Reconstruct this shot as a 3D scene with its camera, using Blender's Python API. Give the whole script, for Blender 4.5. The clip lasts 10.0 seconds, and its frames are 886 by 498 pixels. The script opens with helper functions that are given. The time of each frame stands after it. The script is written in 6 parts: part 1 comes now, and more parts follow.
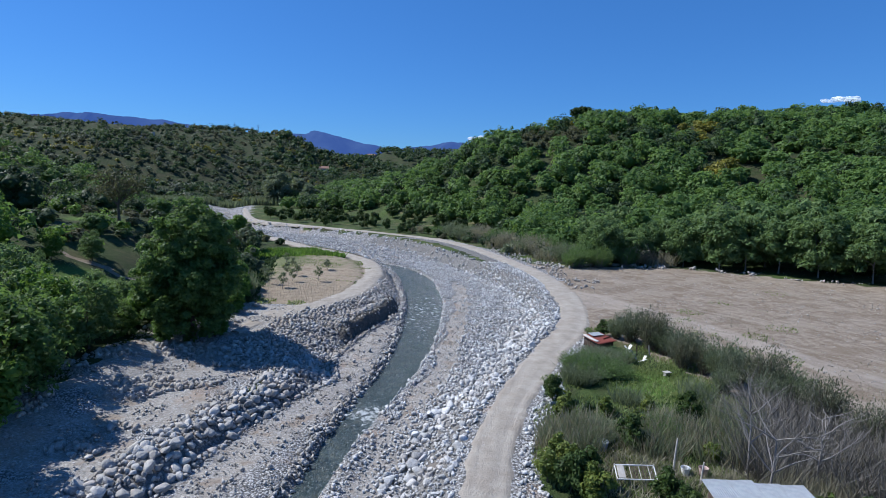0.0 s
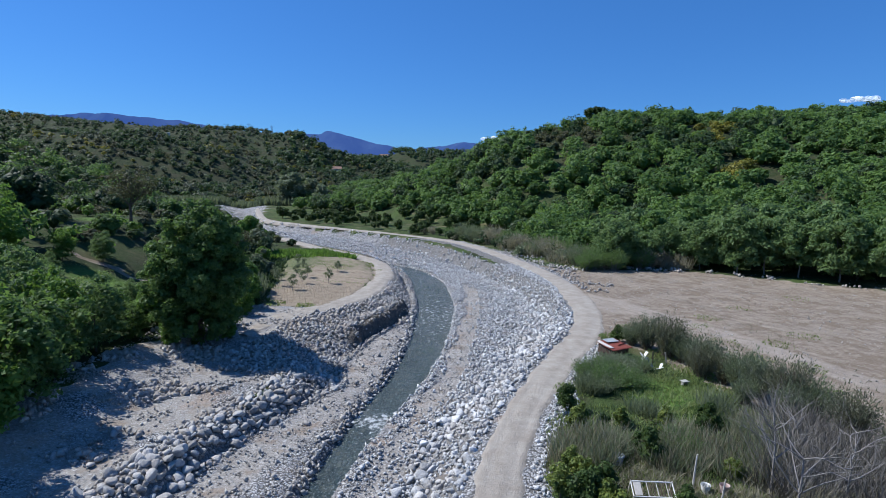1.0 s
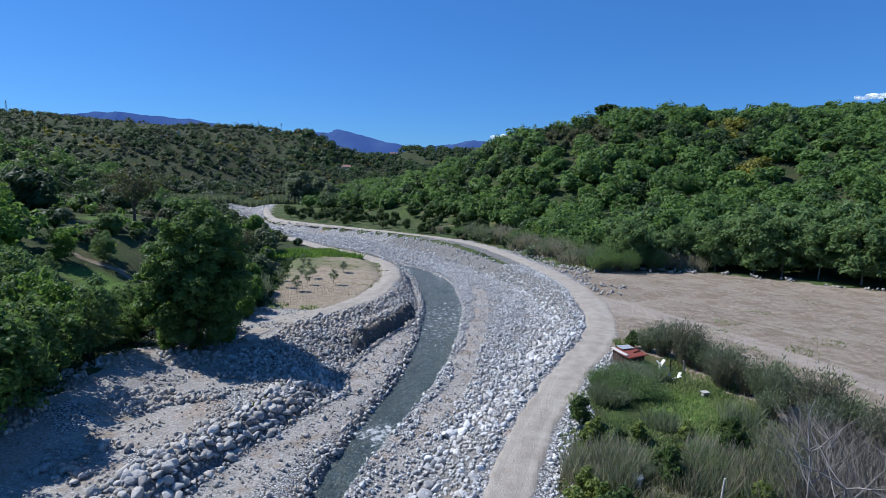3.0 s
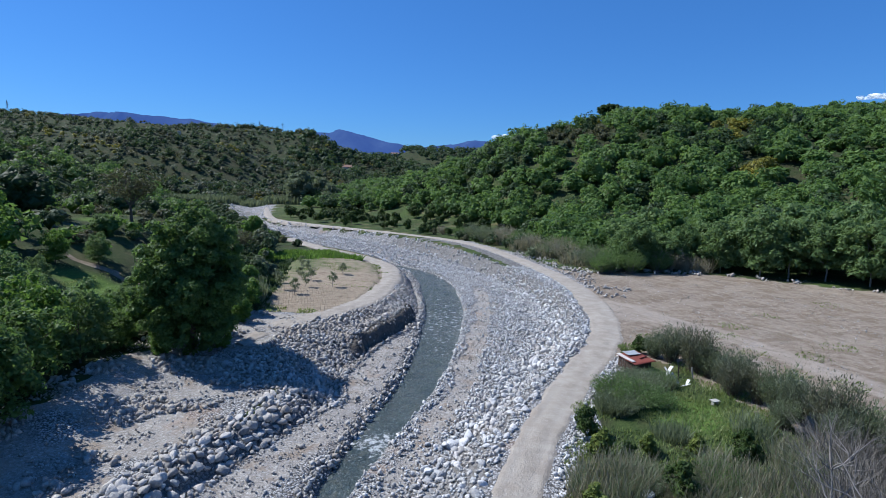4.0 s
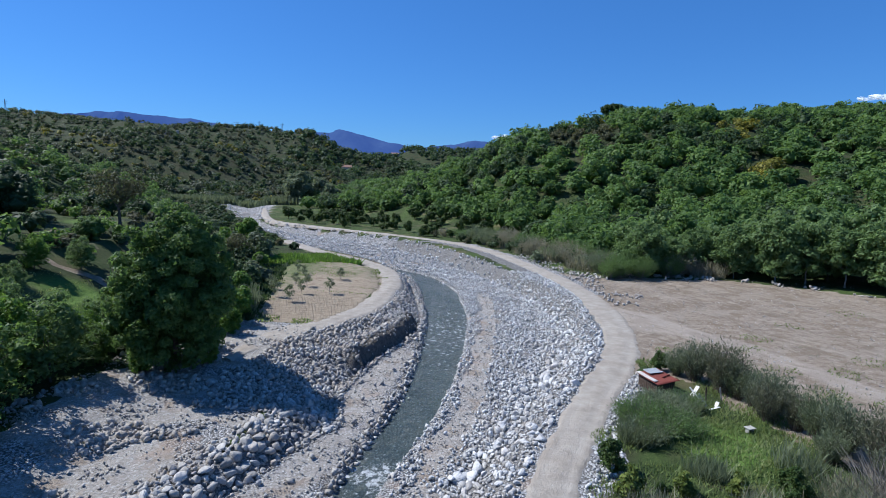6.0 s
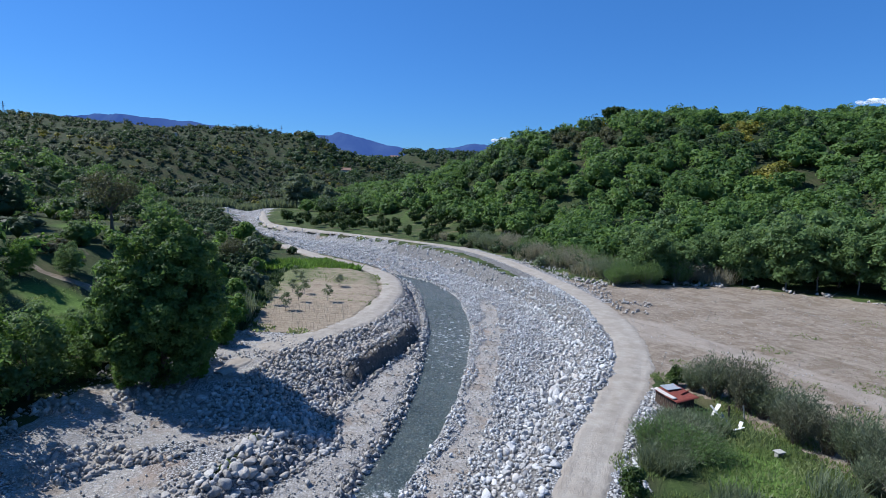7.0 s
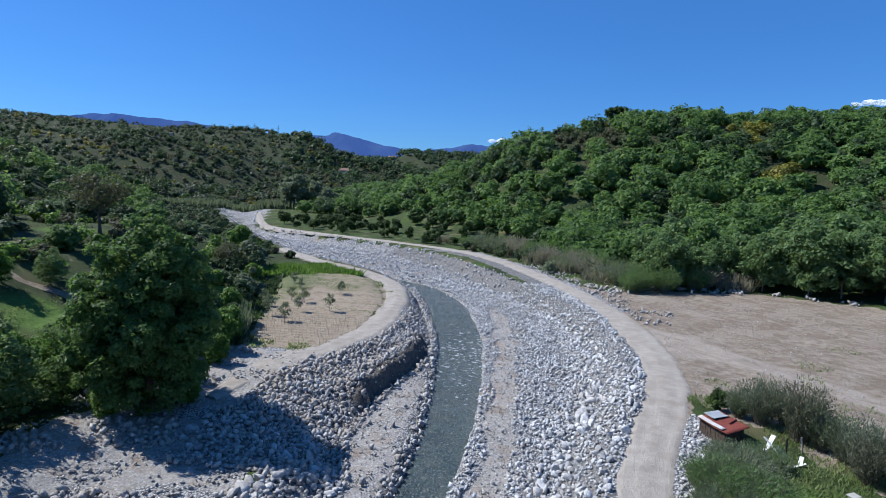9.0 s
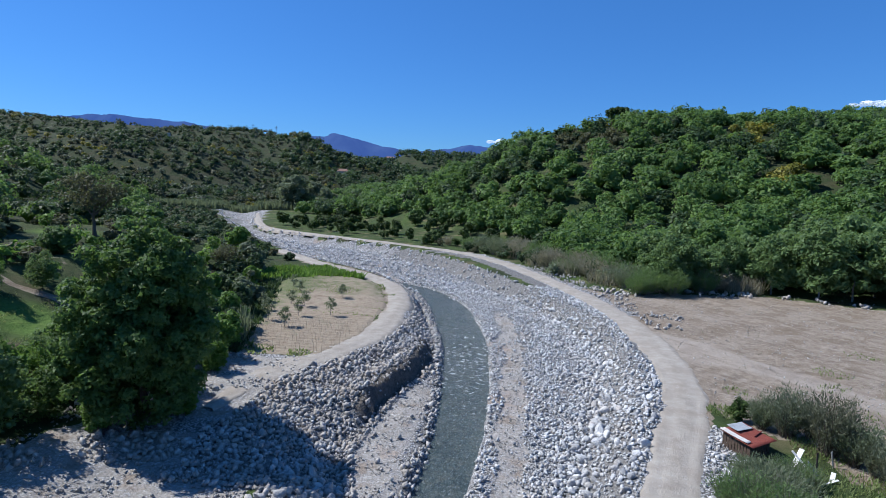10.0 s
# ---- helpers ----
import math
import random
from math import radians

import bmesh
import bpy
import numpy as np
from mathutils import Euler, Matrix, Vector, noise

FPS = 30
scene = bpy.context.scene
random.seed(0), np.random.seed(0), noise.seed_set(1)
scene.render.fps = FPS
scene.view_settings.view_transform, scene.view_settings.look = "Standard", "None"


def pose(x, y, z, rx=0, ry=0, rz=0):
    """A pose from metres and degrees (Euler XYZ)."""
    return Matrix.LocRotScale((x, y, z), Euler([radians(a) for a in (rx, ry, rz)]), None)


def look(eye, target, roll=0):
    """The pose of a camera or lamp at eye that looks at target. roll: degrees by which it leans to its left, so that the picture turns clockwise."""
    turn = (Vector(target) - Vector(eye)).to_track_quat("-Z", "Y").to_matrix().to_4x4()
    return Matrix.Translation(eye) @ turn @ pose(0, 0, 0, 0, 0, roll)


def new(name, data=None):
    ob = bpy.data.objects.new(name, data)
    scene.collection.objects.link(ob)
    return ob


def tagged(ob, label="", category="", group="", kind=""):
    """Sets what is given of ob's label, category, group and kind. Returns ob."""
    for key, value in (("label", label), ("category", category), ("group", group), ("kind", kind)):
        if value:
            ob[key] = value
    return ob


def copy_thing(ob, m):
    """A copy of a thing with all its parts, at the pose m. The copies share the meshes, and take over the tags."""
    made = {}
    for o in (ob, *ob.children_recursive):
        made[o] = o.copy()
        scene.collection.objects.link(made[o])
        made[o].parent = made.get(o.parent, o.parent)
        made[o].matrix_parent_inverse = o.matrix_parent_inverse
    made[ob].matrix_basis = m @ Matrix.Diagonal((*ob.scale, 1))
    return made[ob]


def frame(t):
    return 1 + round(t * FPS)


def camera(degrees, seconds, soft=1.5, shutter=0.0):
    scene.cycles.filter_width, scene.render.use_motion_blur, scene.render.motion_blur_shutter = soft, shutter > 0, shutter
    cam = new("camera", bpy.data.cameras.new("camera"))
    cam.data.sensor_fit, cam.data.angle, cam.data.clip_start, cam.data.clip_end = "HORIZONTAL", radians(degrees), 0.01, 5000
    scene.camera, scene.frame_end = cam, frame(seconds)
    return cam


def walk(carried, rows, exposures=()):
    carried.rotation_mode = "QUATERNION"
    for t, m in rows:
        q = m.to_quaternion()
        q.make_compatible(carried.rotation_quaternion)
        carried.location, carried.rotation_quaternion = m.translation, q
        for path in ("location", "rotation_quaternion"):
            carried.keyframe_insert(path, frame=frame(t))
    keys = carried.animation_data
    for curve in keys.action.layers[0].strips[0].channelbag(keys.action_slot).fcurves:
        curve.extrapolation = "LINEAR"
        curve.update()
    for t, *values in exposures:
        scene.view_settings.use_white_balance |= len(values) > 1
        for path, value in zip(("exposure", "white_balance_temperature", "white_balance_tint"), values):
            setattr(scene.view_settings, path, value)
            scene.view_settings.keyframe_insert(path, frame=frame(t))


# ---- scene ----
import functools

cam = camera(76.2, 10.0, 0.75)

PATH = [
    (0, (0.0, 1.136, 14.271), (-0.132, 3.116, 14.027), 1.6),
    (0.5, (0.054, 1.627, 14.324), (-0.103, 3.606, 14.078), 1.6),
    (1, (0.062, 2.16, 14.399), (-0.114, 4.137, 14.155), 1.7),
    (1.5, (0.06, 2.692, 14.443), (-0.13, 4.668, 14.198), 1.6),
    (2, (0.031, 3.219, 14.497), (-0.167, 5.194, 14.248), 1.7),
    (2.5, (0.061, 3.645, 14.473), (-0.143, 5.618, 14.223), 1.7),
    (2.7, (0.06, 3.854, 14.461), (-0.146, 5.828, 14.21), 1.7),
    (4, (-0.048, 5.543, 14.518), (-0.261, 7.516, 14.267), 1.7),
    (4.5, (-0.166, 6.294, 14.556), (-0.38, 8.267, 14.304), 1.8),
    (5, (-0.391, 7.188, 14.596), (-0.604, 9.161, 14.346), 1.8),
    (5.5, (-0.58, 8.115, 14.619), (-0.793, 10.087, 14.366), 1.8),
    (7, (-1.487, 11.556, 14.709), (-1.697, 13.53, 14.469), 1.9),
    (7.5, (-1.912, 12.601, 14.759), (-2.12, 14.575, 14.52), 2.0),
    (8, (-2.44, 13.652, 14.793), (-2.643, 15.627, 14.556), 2.0),
    (8.5, (-2.882, 14.648, 14.836), (-3.084, 16.624, 14.599), 1.9),
    (9, (-3.337, 15.585, 14.827), (-3.536, 17.561, 14.589), 2.0),
    (9.5, (-3.749, 16.447, 14.812), (-3.946, 18.424, 14.576), 2.0),
    (10, (-4.193, 17.254, 14.771), (-4.386, 19.231, 14.536), 2.0),
]
walk(cam, [(t, look(eye, target, roll)) for t, eye, target, roll in PATH], exposures=[(0, 0.28, 6000, 10), (4, 0.33, 6000, 10), (10, 0.37, 6000, 10)])

# ---- light and sky ----
SUN_DIR = Vector((-1.0, 0.24, 1.12)).normalized()
world = bpy.data.worlds.new("sky")
scene.world = world
world.use_nodes = True
wn = world.node_tree.nodes
sky_tex = wn.new("ShaderNodeTexSky")
sky_tex.sky_type = "NISHITA"
sky_tex.sun_disc = False
sky_tex.sun_elevation = math.asin(SUN_DIR.z)
sky_tex.sun_rotation = math.atan2(SUN_DIR.x, SUN_DIR.y)
sky_tex.altitude = 0
sky_tex.air_density = 1.0
sky_tex.dust_density = 0.0
sky_tex.ozone_density = 6.0
wn["Background"].inputs["Strength"].default_value = 0.067
sky_mix = wn.new("ShaderNodeMix")
sky_mix.data_type, sky_mix.blend_type = "RGBA", "MULTIPLY"
sky_mix.inputs[0].default_value = 1.0
sky_mix.inputs[7].default_value = (0.52, 0.86, 1.3, 1)
world.node_tree.links.new(sky_tex.outputs[0], sky_mix.inputs[6])
haze_mix = wn.new("ShaderNodeMix")
haze_mix.data_type = "RGBA"
haze_mix.inputs[0].default_value = 0.22
haze_mix.inputs[7].default_value = (1.0, 4.0, 9.9, 1)
world.node_tree.links.new(sky_mix.outputs[2], haze_mix.inputs[6])
world.node_tree.links.new(haze_mix.outputs[2], wn["Background"].inputs["Color"])
sun_data = bpy.data.lights.new("sun", "SUN")
sun_data.energy = 5.0
sun_data.angle = radians(0.55)
sun_data.color = (1.0, 0.95, 0.88)
sun = new("sun", sun_data)
sun.matrix_world = look(SUN_DIR * 100, (0, 0, 0))


# ---- materials ----
class Nodes:
    """A short way to wire a material."""

    def __init__(self, name, rough=0.9, spec=0.3):
        self.mat = bpy.data.materials.new(name)
        self.mat.use_nodes = True
        self.tree = self.mat.node_tree
        self.bsdf = self.tree.nodes["Principled BSDF"]
        self.bsdf.inputs["Roughness"].default_value = rough
        self.bsdf.inputs["Specular IOR Level"].default_value = spec
        self.out = self.tree.nodes["Material Output"]
        self.geo = self.add("ShaderNodeNewGeometry")
        self.co = self.geo.outputs["Position"]

    def add(self, kind, **props):
        n = self.tree.nodes.new(kind)
        for k, v in props.items():
            setattr(n, k, v)
        return n

    def link(self, a, b):
        self.tree.links.new(a, b)

    def noise(self, scale, detail=4, rough=0.55, co=None, dims="3D"):
        n = self.add("ShaderNodeTexNoise")
        n.inputs["Scale"].default_value = scale
        n.inputs["Detail"].default_value = detail
        n.inputs["Roughness"].default_value = rough
        self.link(co or self.co, n.inputs["Vector"])
        return n.outputs["Fac"]

    def voronoi(self, scale, co=None, feature="F1", out="Distance"):
        n = self.add("ShaderNodeTexVoronoi", feature=feature)
        n.inputs["Scale"].default_value = scale
        self.link(co or self.co, n.inputs["Vector"])
        return n.outputs[out]

    def ramp(self, fac, stops):
        n = self.add("ShaderNodeValToRGB")
        el = n.color_ramp.elements
        while len(el) < len(stops):
            el.new(0.5)
        for e, (p, c) in zip(el, stops):
            e.position = p
            e.color = (*c, 1) if len(c) == 3 else c
        self.link(fac, n.inputs[0])
        return n.outputs[0]

    def step(self, fac, lo, hi):
        n = self.add("ShaderNodeMapRange", interpolation_type="SMOOTHSTEP")
        n.inputs["From Min"].default_value = lo
        n.inputs["From Max"].default_value = hi
        self.link(fac, n.inputs["Value"])
        return n.outputs[0]

    def math(self, op, a, b):
        n = self.add("ShaderNodeMath", operation=op)
        for i, v in enumerate((a, b)):
            if isinstance(v, (int, float)):
                n.inputs[i].default_value = v
            else:
                self.link(v, n.inputs[i])
        return n.outputs[0]

    def mix(self, fac, a, b, blend="MIX"):
        n = self.add("ShaderNodeMix", data_type="RGBA", blend_type=blend)
        for i, v in ((0, fac), (6, a), (7, b)):
            if isinstance(v, (int, float)):
                n.inputs[i].default_value = v
            elif isinstance(v, tuple):
                n.inputs[i].default_value = (*v, 1)
            else:
                self.link(v, n.inputs[i])
        return n.outputs[2]

    def attr(self, name):
        return self.add("ShaderNodeAttribute", attribute_name=name).outputs["Fac"]

    def color(self, socket):
        self.link(socket, self.bsdf.inputs["Base Color"])

    def bump(self, height, dist, strength=1.0):
        n = self.add("ShaderNodeBump")
        n.inputs["Distance"].default_value = dist
        n.inputs["Strength"].default_value = strength
        self.link(height, n.inputs["Height"])
        self.link(n.outputs[0], self.bsdf.inputs["Normal"])


def plain(name, lo, hi, scale=3.0, rough=0.8, metal=0.0, bump=0.01, fine=30.0):
    """A matt surface whose colour wanders between two tones at two scales."""
    m = Nodes(name, rough)
    co = m.add("ShaderNodeTexCoord").outputs["Object"]
    f = m.math("ADD", m.math("MULTIPLY", m.noise(scale, co=co), 0.6), m.math("MULTIPLY", m.noise(fine, co=co), 0.4))
    m.color(m.ramp(f, [(0.32, lo), (0.68, hi)]))
    m.bsdf.inputs["Metallic"].default_value = metal
    m.bump(m.noise(fine, co=co), bump)
    return m.mat


def foliage_mat(name, dark, mid, light, trans=0.25):
    """Leaves: colour by leaf and by tree, with light coming through."""
    m = Nodes(name, 0.6, 0.25)
    isl = m.geo.outputs["Random Per Island"]
    f = m.math("ADD", m.math("MULTIPLY", isl, 0.45), m.math("MULTIPLY", m.attr("tone"), 0.55))
    col = m.ramp(f, [(0.1, dark), (0.5, mid), (0.9, light)])
    m.color(col)
    tr = m.add("ShaderNodeBsdfTranslucent")
    m.link(m.mix(0.5, col, (light[0] * 1.5, light[1] * 1.5, light[2]), "MIX"), tr.inputs["Color"])
    mx = m.add("ShaderNodeMixShader")
    mx.inputs[0].default_value = trans
    m.link(m.bsdf.outputs[0], mx.inputs[1])
    m.link(tr.outputs[0], mx.inputs[2])
    m.link(mx.outputs[0], m.out.inputs["Surface"])
    return m.mat


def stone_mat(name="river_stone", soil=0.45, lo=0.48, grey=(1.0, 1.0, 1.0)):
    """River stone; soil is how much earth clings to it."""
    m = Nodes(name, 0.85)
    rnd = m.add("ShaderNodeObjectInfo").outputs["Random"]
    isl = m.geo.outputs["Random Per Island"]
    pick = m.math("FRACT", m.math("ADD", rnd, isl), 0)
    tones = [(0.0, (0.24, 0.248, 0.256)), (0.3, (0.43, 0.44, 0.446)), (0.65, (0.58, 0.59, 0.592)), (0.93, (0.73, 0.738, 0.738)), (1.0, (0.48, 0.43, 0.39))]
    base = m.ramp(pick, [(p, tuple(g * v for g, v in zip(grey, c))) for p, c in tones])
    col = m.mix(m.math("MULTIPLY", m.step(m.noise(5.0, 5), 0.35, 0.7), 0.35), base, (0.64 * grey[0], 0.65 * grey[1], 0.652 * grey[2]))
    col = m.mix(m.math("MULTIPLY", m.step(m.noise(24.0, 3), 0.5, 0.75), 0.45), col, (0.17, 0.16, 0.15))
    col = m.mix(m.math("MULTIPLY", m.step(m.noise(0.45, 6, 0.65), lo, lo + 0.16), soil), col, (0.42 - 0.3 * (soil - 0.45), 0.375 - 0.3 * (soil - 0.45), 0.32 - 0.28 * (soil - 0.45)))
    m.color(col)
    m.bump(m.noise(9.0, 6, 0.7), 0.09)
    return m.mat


def ground_mat():
    """The valley floor: gravel, dirt, grass and scrub litter, mixed by what lies where."""
    m = Nodes("valley_ground", 0.95, 0.15)
    # gravel
    big, fine = m.noise(0.35, 4), m.noise(6.0, 5)
    peb = m.voronoi(8.0, out="Color")
    pebd = m.voronoi(8.0)
    pebv = m.add("ShaderNodeSeparateColor")
    m.link(peb, pebv.inputs[0])
    gravel = m.ramp(pebv.outputs[0], [(0.0, (0.27, 0.27, 0.272)), (0.5, (0.43, 0.432, 0.43)), (1.0, (0.62, 0.622, 0.618))])
    # gaps between pebbles painted dark for the shade that lies in them
    gravel = m.mix(m.step(pebd, 0.35, 0.7), gravel, (0.13, 0.126, 0.12))
    sand = m.ramp(m.noise(5.0, 8, 0.78), [(0.32, (0.185, 0.17, 0.15)), (0.5, (0.32, 0.3, 0.272)), (0.68, (0.45, 0.432, 0.405))])
    grit = m.add("ShaderNodeSeparateColor")
    m.link(m.voronoi(11.0, out="Color"), grit.inputs[0])
    sand = m.mix(m.math("MULTIPLY", m.step(grit.outputs[0], 0.6, 0.9), 0.65), sand, m.ramp(grit.outputs[1], [(0.2, (0.2, 0.2, 0.198)), (0.9, (0.58, 0.58, 0.57))]))
    sand = m.mix(m.math("MULTIPLY", m.step(m.noise(0.55, 4, 0.6), 0.52, 0.66), 0.75), sand, m.ramp(fine, [(0.35, (0.2, 0.155, 0.115)), (0.65, (0.33, 0.275, 0.22))]))
    gravel = m.mix(m.step(m.math("ADD", m.math("MULTIPLY", big, 0.6), m.math("MULTIPLY", m.attr("sand"), 0.6)), 0.42, 0.8), gravel, sand)
    gravel = m.mix(m.math("MULTIPLY", m.step(m.noise(0.22, 3), 0.58, 0.7), 0.5), gravel, (0.34, 0.25, 0.18))
    gravel = m.mix(m.math("MULTIPLY", m.step(m.math("ADD", m.attr("pale"), m.math("MULTIPLY", fine, 0.5)), 0.6, 1.0), 0.8), gravel, (0.56, 0.55, 0.535))
    # gravel under the stone heaps darkened: shade in their gaps painted into the colour
    gravel = m.mix(m.math("MULTIPLY", m.step(m.attr("gap_shade"), 0.2, 0.8), 0.65), gravel, m.ramp(fine, [(0.3, (0.1, 0.097, 0.093)), (0.7, (0.2, 0.195, 0.185))]))
    # dirt flat
    dirt = m.ramp(m.noise(1.3, 8, 0.7), [(0.3, (0.15, 0.118, 0.088)), (0.5, (0.265, 0.22, 0.17)), (0.7, (0.38, 0.332, 0.272))])
    dirt = m.mix(m.math("MULTIPLY", m.step(m.noise(0.12, 4), 0.45, 0.62), 0.55), dirt, (0.33, 0.285, 0.23))
    dirt = m.mix(m.math("MULTIPLY", m.step(m.noise(0.33, 6, 0.65), 0.49, 0.58), 0.75), dirt, (0.2, 0.158, 0.115))
    dirt = m.mix(m.math("MULTIPLY", m.step(m.noise(7.0, 5, 0.75), 0.55, 0.7), 0.6), dirt, (0.17, 0.125, 0.095))
    dirt = m.mix(m.math("MULTIPLY", m.step(m.noise(11.0, 4, 0.7), 0.58, 0.68), 0.6), dirt, (0.5, 0.46, 0.41))
    dirt = m.mix(m.math("MULTIPLY", m.step(m.math("ADD", m.attr("lane"), m.math("MULTIPLY", m.noise(1.5, 5), 0.4)), 0.5, 0.9), 0.45), dirt, (0.42, 0.375, 0.325))
    lay_of = m.add("ShaderNodeMapping")
    lay_of.vector_type = "TEXTURE"
    lay_of.inputs["Rotation"].default_value = (0, 0, radians(-52))
    lay_of.inputs["Scale"].default_value = (7.0, 0.8, 1)
    m.link(m.co, lay_of.inputs["Vector"])
    drag = m.noise(1.0, 6, 0.65, co=lay_of.outputs[0])
    dirt = m.mix(m.math("MULTIPLY", m.step(drag, 0.52, 0.68), 0.4), dirt, (0.4, 0.355, 0.3))
    dirt = m.mix(m.math("MULTIPLY", m.step(drag, 0.48, 0.36), 0.45), dirt, (0.2, 0.16, 0.12))
    # grass
    grass = m.ramp(m.noise(2.5, 6, 0.65), [(0.3, (0.036, 0.06, 0.018)), (0.55, (0.068, 0.108, 0.03)), (0.75, (0.13, 0.145, 0.058))])
    grass = m.mix(m.step(m.noise(0.25, 3), 0.52, 0.68), grass, (0.19, 0.17, 0.09))
    grass = m.mix(m.math("MULTIPLY", m.attr("meadow"), 0.85), grass, m.ramp(m.noise(3.0, 5), [(0.3, (0.075, 0.14, 0.028)), (0.7, (0.14, 0.23, 0.05))]))
    # scrub litter on the hills
    litter = m.ramp(m.noise(0.8, 7, 0.7), [(0.3, (0.018, 0.031, 0.013)), (0.5, (0.032, 0.048, 0.019)), (0.76, (0.062, 0.069, 0.034))])
    litter = m.mix(m.math("MULTIPLY", m.step(m.noise(0.18, 5, 0.6), 0.45, 0.6), 0.7), litter, m.ramp(m.noise(2.2, 6, 0.7), [(0.3, (0.034, 0.036, 0.02)), (0.7, (0.075, 0.071, 0.042))]))
    col = m.mix(m.attr("grass"), litter, grass)
    edge = m.math("MULTIPLY", m.math("SUBTRACT", m.noise(1.1, 5), 0.5), 0.7)

    def soft(name):
        return m.step(m.math("ADD", m.attr(name), edge), 0.4, 0.6)
    col = m.mix(soft("dirt"), col, dirt)
    col = m.mix(soft("gravel"), col, gravel)
    col = m.mix(m.math("MULTIPLY", soft("earth"), 0.85), col, m.ramp(m.noise(3.0, 6, 0.7), [(0.35, (0.07, 0.06, 0.05)), (0.65, (0.17, 0.15, 0.125))]))
    m.color(col)
    coarse = m.math("SUBTRACT", 1.0, m.step(m.attr("sand"), 0.2, 0.8))
    pebble = m.math("MULTIPLY", m.math("SUBTRACT", 1.0, pebd), m.math("MULTIPLY", m.math("MULTIPLY", m.attr("gravel"), coarse), 0.5))
    small = m.math("MULTIPLY", m.math("SUBTRACT", 1.0, m.voronoi(13.0)), m.math("ADD", 0.16, m.math("MULTIPLY", coarse, 0.14)))
    rough = m.math("ADD", m.math("MULTIPLY", m.noise(9.0, 6, 0.7), 0.5), m.math("MULTIPLY", m.noise(1.5, 4), 0.8))
    m.bump(m.math("ADD", rough, m.math("ADD", pebble, small)), 0.2)
    return m.mat


def track_mat():
    m = Nodes("packed_dirt_track", 0.95, 0.15)
    f = m.noise(0.9, 7, 0.65)
    col = m.ramp(f, [(0.3, (0.26, 0.232, 0.196)), (0.55, (0.345, 0.315, 0.27)), (0.75, (0.42, 0.39, 0.34))])
    rut = m.attr("rut")
    col = m.mix(m.math("MULTIPLY", rut, 0.3), col, (0.41, 0.38, 0.335))
    col = m.mix(m.math("MULTIPLY", m.step(m.noise(14.0, 3), 0.58, 0.72), 0.4), col, (0.24, 0.22, 0.2))
    col = m.mix(m.math("MULTIPLY", m.step(m.noise(0.35, 5, 0.6), 0.48, 0.62), 0.5), col, (0.27, 0.235, 0.195))
    col = m.mix(m.math("MULTIPLY", m.step(m.noise(5.0, 5, 0.75), 0.56, 0.68), 0.5), col, (0.46, 0.44, 0.41))
    m.color(col)
    m.bump(m.noise(7.0, 6, 0.7), 0.09)
    return m.mat


def soil_mat():
    m = Nodes("tilled_soil", 0.95, 0.1)
    f = m.noise(1.8, 7, 0.7)
    col = m.ramp(f, [(0.3, (0.21, 0.168, 0.122)), (0.55, (0.3, 0.25, 0.188)), (0.75, (0.37, 0.32, 0.245))])
    weeds = m.step(m.math("ADD", m.noise(0.9, 7, 0.7), m.math("MULTIPLY", m.attr("weeds"), 0.4)), 0.62, 0.95)
    col = m.mix(m.math("MULTIPLY", weeds, 0.8), col, m.ramp(m.noise(5.0, 5, 0.7), [(0.35, (0.05, 0.09, 0.028)), (0.65, (0.125, 0.155, 0.062))]))
    m.color(col)
    m.bump(m.noise(8.0, 6, 0.7), 0.08)
    return m.mat


def water_mat():
    m = Nodes("river_water", 0.12, 0.5)
    mp = m.add("ShaderNodeMapping")
    mp.inputs["Scale"].default_value = (1.5, 0.9, 1)
    m.link(m.co, mp.inputs["Vector"])
    w = m.noise(2.6, 6, 0.65, co=mp.outputs[0])
    col = m.ramp(m.noise(0.5, 4), [(0.3, (0.045, 0.07, 0.074)), (0.7, (0.09, 0.122, 0.122))])
    foam = m.step(m.math("ADD", m.noise(2.2, 6, 0.75), m.math("MULTIPLY", m.attr("foam"), 0.26)), 0.7, 0.82)
    fleck = m.math("MULTIPLY", m.step(m.noise(4.5, 5, 0.75, co=mp.outputs[0]), 0.51, 0.66), 0.55)
    bed = m.voronoi(3.6, out="Color")
    shade = m.add("ShaderNodeSeparateColor")
    m.link(bed, shade.inputs[0])
    col = m.mix(m.math("MULTIPLY", m.step(shade.outputs[0], 0.45, 0.95), 0.6), col, (0.135, 0.15, 0.13))
    col = m.mix(fleck, col, (0.36, 0.41, 0.42))
    m.color(m.mix(foam, col, (0.62, 0.65, 0.66)))
    m.link(m.math("ADD", 0.12, m.math("MULTIPLY", foam, 0.6)), m.bsdf.inputs["Roughness"])
    m.bump(m.math("ADD", w, m.math("MULTIPLY", m.noise(9.0, 4, 0.7, co=mp.outputs[0]), 0.3)), 0.45)
    return m.mat


def range_mat(name, low, haze_glow, power):
    """Far mountains: dull forest, with the blue haze of miles of air painted in as a glow."""
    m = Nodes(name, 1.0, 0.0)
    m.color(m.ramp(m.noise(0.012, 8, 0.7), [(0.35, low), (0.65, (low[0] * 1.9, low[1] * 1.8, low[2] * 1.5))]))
    m.bsdf.inputs["Emission Color"].default_value = (*haze_glow, 1)
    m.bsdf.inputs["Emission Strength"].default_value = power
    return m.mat


